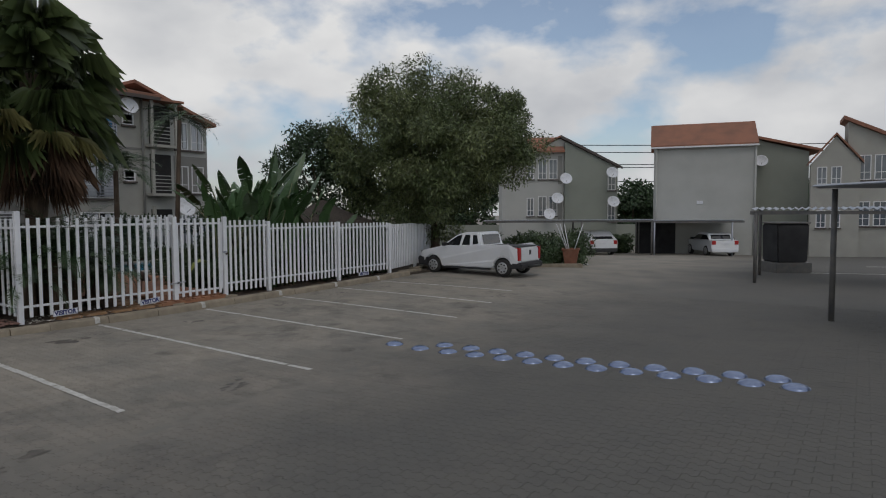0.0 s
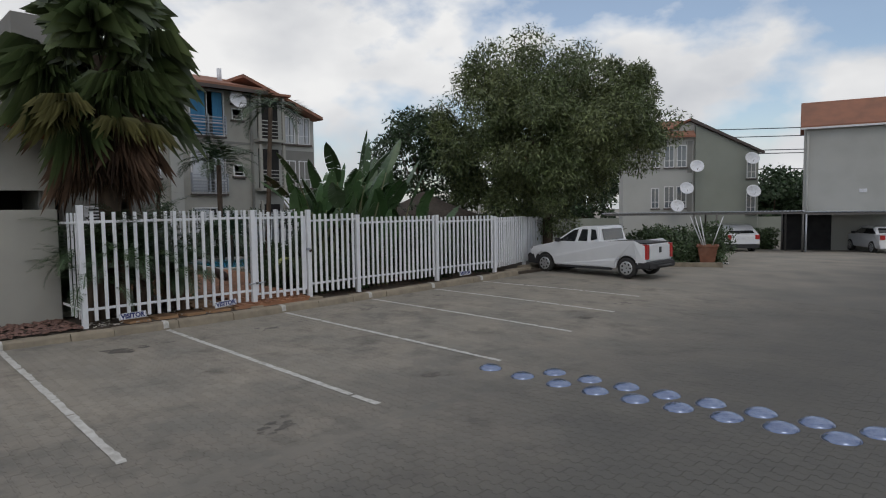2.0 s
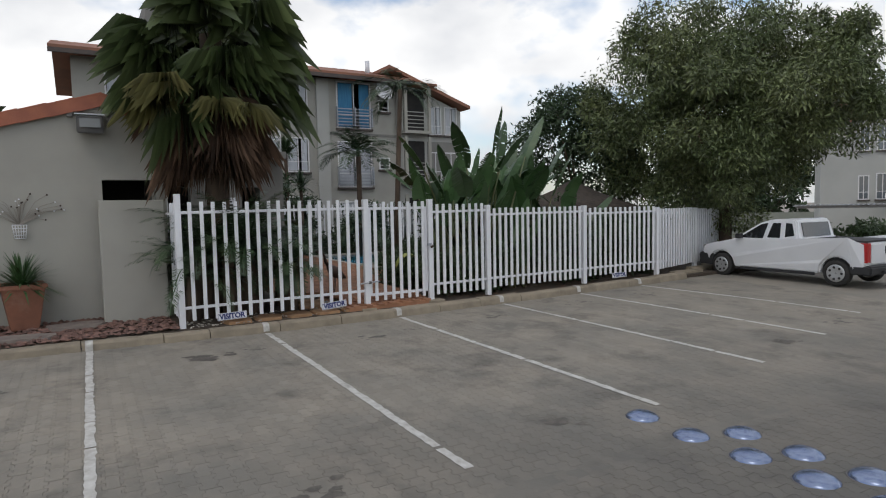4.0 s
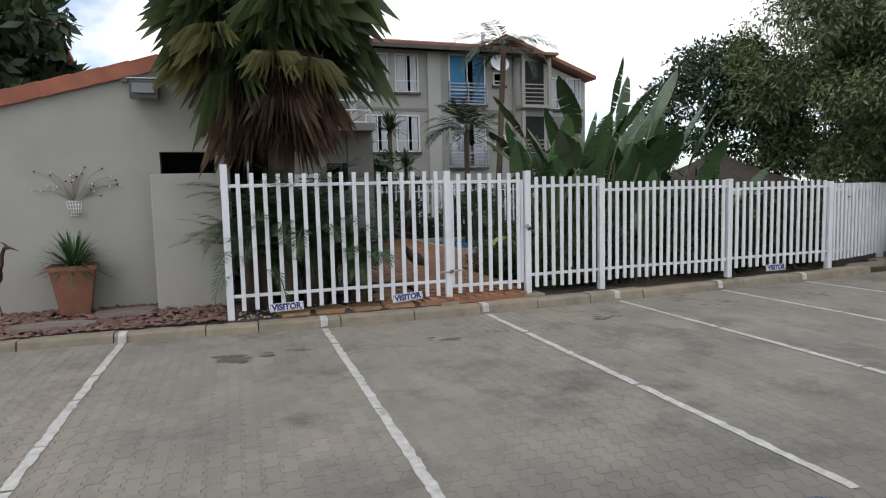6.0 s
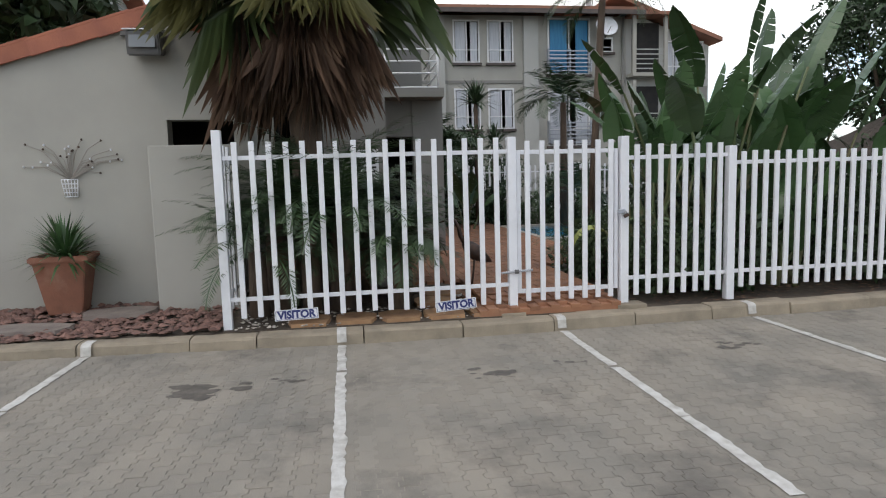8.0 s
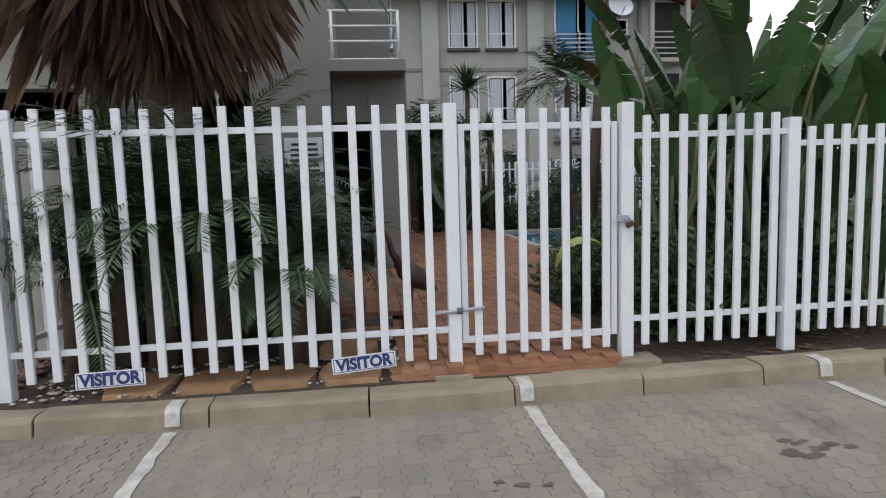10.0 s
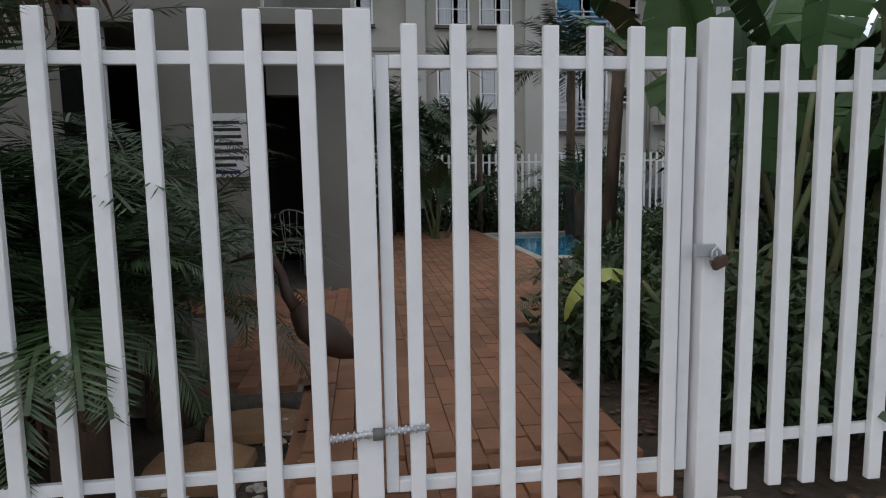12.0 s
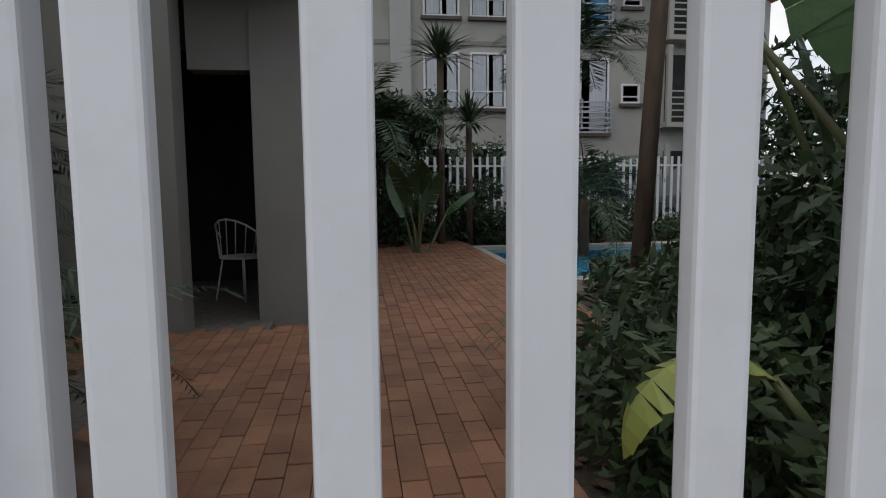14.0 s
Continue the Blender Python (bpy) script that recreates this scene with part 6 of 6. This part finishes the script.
# ---- kerb stones ----
def build_kerb():
    rng = random.Random(17)
    k = thing("kerb", "buff concrete kerb of separate worn stones", "kerb", (0, 0, 0), kind="structure")
    joints = [-11.0, -10.0, -9.0, -8.0, -7.0, -6.05, -5.1, -4.15, -3.17, -2.57, -1.57, -0.6, 0.33, 1.2, 2.05, 2.95, 3.9, 4.85, 5.8, 6.75, 7.7, 8.65, 9.6, 10.6, 11.6]
    for a, c in zip(joints, joints[1:]):
        h0, h1 = kerb_top(a), kerb_top(c)
        b = bmesh.new()
        prof = [(0.10, -0.3), (0.10, 0.0), (0.255, 0.0), (0.287, -0.008), (0.302, -0.028), (0.318, -0.14), (0.322, -0.3)]
        n = 4
        rows = []
        for i in range(n + 1):
            y = a + 0.006 + (c - a - 0.012) * i / n
            hh = h0 + (h1 - h0) * i / n
            rows.append([b.verts.new((x + rng.uniform(-0.004, 0.004), y, z + hh + rng.uniform(-0.004, 0.004))) for x, z in prof])
        for r, s in zip(rows, rows[1:]):
            for j in range(len(prof) - 1):
                b.faces.new((r[j], s[j], s[j + 1], r[j + 1]))
        b.faces.new(rows[0])
        b.faces.new(rows[-1][::-1])
        bmesh.ops.recalc_face_normals(b, faces=b.faces)
        part("stone", b, M_KERB, k, m=pose(fence_x((a + c) / 2) + rng.uniform(-0.012, 0.012), 0, rng.uniform(-0.008, 0.008)))
    for y in (-4.06, -1.78, 0.41, 2.5, 4.38, 6.1):
        z = kerb_top(y)
        b = bmesh.new()
        prof = [(0.15, 0.004), (0.255, 0.004), (0.289, -0.004), (0.305, -0.024), (0.317, -0.105)]
        r0 = [b.verts.new((x + 0.006, y - 0.045, zz + z + 0.006)) for x, zz in prof]
        r1 = [b.verts.new((x + 0.006, y + 0.045, zz + z + 0.006)) for x, zz in prof]
        for j in range(len(prof) - 1):
            b.faces.new((r0[j], r0[j + 1], r1[j + 1], r1[j]))
        part("paint_mark", b, M_LINE, k, "white paint mark")


build_kerb()


# ---- stones, slabs and pebbles behind the kerb ----
def stones(name, label, n, x0, x1, y0, y1, z, s0, s1, material, seed, flat=0.6):
    rng = np.random.default_rng(seed)
    base = np.array([(1, 0, 0), (0.3, 0.95, 0.1), (-0.8, 0.55, 0), (-0.8, -0.6, 0.1), (0.35, -0.9, 0), (0.2, 0.1, 0.8), (0, 0, -0.6)])
    faces = [(0, 1, 5), (1, 2, 5), (2, 3, 5), (3, 4, 5), (4, 0, 5), (1, 0, 6), (2, 1, 6), (3, 2, 6), (4, 3, 6), (0, 4, 6)]
    vs, fs = [], []
    for k in range(n):
        s = rng.uniform(s0, s1)
        a = rng.uniform(0, 6.28)
        r = np.array([[math.cos(a), -math.sin(a), 0], [math.sin(a), math.cos(a), 0], [0, 0, flat]])
        v = (base * rng.uniform(0.7, 1.25, (7, 1))) @ r.T * s + (rng.uniform(x0, x1), rng.uniform(y0, y1), z + s * 0.25 * rng.uniform(0.5, 2.0))
        fs += [tuple(i + len(vs) for i in f) for f in faces]
        vs += v.tolist()
    o = new(name, data_mesh(name, vs, fs, material))
    return tagged(o, label, "stones", kind="stuff")


stones("red_stone_chips", "bed of red-brown stone chips", 2600, -1.62, 0.11, -8.5, -2.95, -0.01, 0.025, 0.06, M_RSTONE, 1)
stones("pebbles", "scattered pale pebbles by the gate", 150, -1.15, -0.05, -0.5, -0.06, 0.01, 0.015, 0.035, M_PEBBLE, 2)
stones("pebbles", "scattered pebbles between slabs", 300, -0.6, 0.1, -2.8, -0.1, -0.015, 0.01, 0.028, M_PEBBLE, 3)
stones("bed_litter", "dry leaf litter on the soil", 1500, -2.6, 0.08, 1.25, 7, -0.02, 0.012, 0.035, M_DEAD, 4, 0.25)


def slab(name, label, x, y, w, d, z, material, seed, h=0.05):
    rng = random.Random(seed)
    b = bmesh.new()
    n = 9
    top, bot = [], []
    for k in range(n):
        a = 2 * math.pi * k / n
        s = 1 / max(abs(math.cos(a)), abs(math.sin(a)))
        q = (math.cos(a) * s * w / 2 * rng.uniform(0.88, 1.0), math.sin(a) * s * d / 2 * rng.uniform(0.88, 1.0))
        top.append(b.verts.new((q[0] * 0.97, q[1] * 0.97, h)))
        bot.append(b.verts.new((q[0], q[1], 0)))
    b.faces.new(top)
    for k in range(n):
        b.faces.new((bot[k], bot[(k + 1) % n], top[(k + 1) % n], top[k]))
    b.faces.new(bot[::-1])
    o = solid(name, b, material, label, "paving slab")
    o.matrix_basis = pose(x, y, z, rng.uniform(-1, 1), rng.uniform(-1, 1), rng.uniform(-8, 8))
    return o


for k in range(5):
    slab("stone_slab", "ochre-brown stone slab behind the kerb", -0.14, -2.1 + 0.46 * k, 0.5, 0.45, -0.045, M_SLAB, 200 + k)
slab("stone_slab", "ochre-brown stone slab beside the path", -0.7, -0.75, 0.45, 0.5, -0.02, M_SLAB, 210)
slab("stone_slab", "ochre-brown stone slab beside the path", -1.15, -0.6, 0.4, 0.5, -0.02, M_SLAB, 211)
for k, (x, y, w, d) in enumerate(((-1.0, -4.2, 0.55, 0.8), (-0.35, -4.9, 0.4, 1.0), (-1.1, -3.95 - 1.9, 0.5, 0.5))):
    slab("flagstone", "flat grey-brown flagstone among red chips", x, y, w, d, -0.005, M_GSLAB, 220 + k, 0.045)
cp = solid("concrete_pad", box(-0.1, 0.125, 1.1, 1.42, -0.1, 0.015, 0.015), M_KERB, "rough concrete pad at the gate post foot", "concrete pad")
cp2 = solid("concrete_pad", box(-0.1, 0.118, -0.16, 0.1, -0.1, -0.005, 0.015), M_KERB, "rough concrete pad at the gate post foot", "concrete pad")


# ---- brick deck, piece by piece ----
def build_deck():
    deck = thing("floor_brick_deck", "rust-red brick paving from the gate to the pool", "floor", (0, 0, 0), kind="structure")
    w, l, gap, h = 0.11, 0.22, 0.003, 0.045
    near = mesh_of("brick", box(-l / 2 + gap, l / 2 - gap, -w / 2 + gap / 2, w / 2 - gap / 2, 0, h, 0.004), M_BRICK)
    rng = random.Random(33)
    count = 0
    vs, fs = [], []
    col = 0
    y = -3.1
    while y < 2.4:
        x = 0.0 - (l / 2 if col % 2 else 0)
        while x > -12.3:
            ok = (-0.34 < y < 1.1 or (y <= -0.34 and x < -1.5) or (y >= 1.1 and x < -2.6 - 0.15 * (y - 1.1))) and not (y < -0.1 and x < -4.5)
            if y < -1.0 and x > -3.6:
                ok = False
            if ok and x + l / 2 < 0.115:
                z = (0.068 if x < -0.5 else 0.068 + 0.12 * (x + 0.5) * -1 if x < 0.2 else 0.0) + rng.uniform(-0.003, 0.003)
                if x > -3.6 and -0.34 < y < 1.12 and count < 300:
                    o = new("brick", near)
                    o.parent = deck
                    o.matrix_basis = pose(x, y, z, rng.uniform(-0.6, 0.6), rng.uniform(-0.5, 0.5), 0)
                    count += 1
                else:
                    n = len(vs)
                    x0, x1, y0, y1 = x - l / 2 + gap, x + l / 2 - gap, y - w / 2 + gap / 2, y + w / 2 - gap / 2
                    c = 0.004
                    vs += [(x0, y0, z + h - c), (x1, y0, z + h - c), (x1, y1, z + h - c), (x0, y1, z + h - c), (x0 + c, y0 + c, z + h), (x1 - c, y0 + c, z + h), (x1 - c, y1 - c, z + h), (x0 + c, y1 - c, z + h), (x0, y0, z), (x1, y0, z), (x1, y1, z), (x0, y1, z)]
                    fs += [tuple(i + n for i in f) for f in ((4, 5, 6, 7), (0, 1, 5, 4), (1, 2, 6, 5), (2, 3, 7, 6), (3, 0, 4, 7), (8, 9, 1, 0), (9, 10, 2, 1), (10, 11, 3, 2), (11, 8, 0, 3))]
            x -= l
        y += w
        col += 1
    o = new("far_bricks", data_mesh("far_bricks", vs, fs, M_BRICKI))
    o.parent = deck
    tagged(o, kind="stuff")


build_deck()


# ---- interlocking yard pavers: the nearest as pieces, the rest joined ----
def build_pavers():
    L, W, A, g, ch = 0.225, 0.1125, 0.013, 0.0014, 0.003
    field = thing("pavement_pavers", "buff-grey zigzag interlocking concrete pavers", "paving", (0, 0, 0), kind="structure")

    def outline(inset):
        def zig(x):
            u = (x / (L / 2)) % 1.0
            return A * (1 if u < 0.40 else 1 - (u - 0.40) / 0.1 * 2 if u < 0.5 else -1 if u < 0.9 else -1 + (u - 0.9) / 0.1 * 2)
        xs = [0.0, 0.40, 0.5, 0.9, 1.0, 1.40, 1.5, 1.9, 2.0]
        up = [(q * L / 2, W / 2 + zig(q * L / 2 - 1e-6 if q in (1.0, 2.0) else q * L / 2)) for q in xs]
        dn = [(a, b - W) for a, b in up]
        pts = [(min(max(a, inset), L - inset), b - inset) for a, b in up] + [(min(max(a, inset), L - inset), b + inset) for a, b in dn[::-1]]
        return [(a - L / 2, b) for a, b in pts]
    top, low = outline(g + ch), outline(g)
    n = len(top)
    tv = [(a, b, 0.0) for a, b in top] + [(a, b, -ch) for a, b in low] + [(a, b, -0.02) for a, b in low]
    tf = [tuple(range(n - 1, -1, -1))] + [(k, (k + 1) % n, n + (k + 1) % n, n + k) for k in range(n)] + [(n + k, n + (k + 1) % n, 2 * n + (k + 1) % n, 2 * n + k) for k in range(n)]
    piece = data_mesh("paver", tv, tf, M_PAVER1)
    piece.validate()
    bmn = bmesh.new()
    bmn.from_mesh(piece)
    bmesh.ops.recalc_face_normals(bmn, faces=bmn.faces)
    bmn.to_mesh(piece)
    bmn.free()
    rng = random.Random(77)
    vs, fs = [], []
    count = 0
    ny = int(14.2 / W)
    for j in range(ny):
        y = -6.0 + W * j
        x = 0.44 - (L / 2 if j % 2 else 0)
        edge = 13.4 + rng.uniform(-0.1, 0.1)
        while x < edge:
            if x > 0.3:
                z = ground(x, y) + 0.0055 + rng.uniform(-0.0012, 0.0012)
                if 0.3 < x < 2.0 and -2.3 < y < 2.6 and count < 300:
                    o = new("paver", piece)
                    o.parent = field
                    o.matrix_basis = pose(x, y, z, rng.uniform(-0.5, 0.5), 0.46 + rng.uniform(-0.4, 0.4), 0)
                    count += 1
                else:
                    b0 = len(vs)
                    lift = z - ground(x, y)
                    vs += [(a + x, b + y, c + lift + ground(a + x, b + y)) for a, b, c in tv]
                    fs += [tuple(i + b0 for i in f) for f in tf[:n + 1]]
            x += L
    o = new("paver_field", data_mesh("paver_field", vs, fs, M_PAVER))
    o.parent = field
    tagged(o, kind="stuff")


build_pavers()
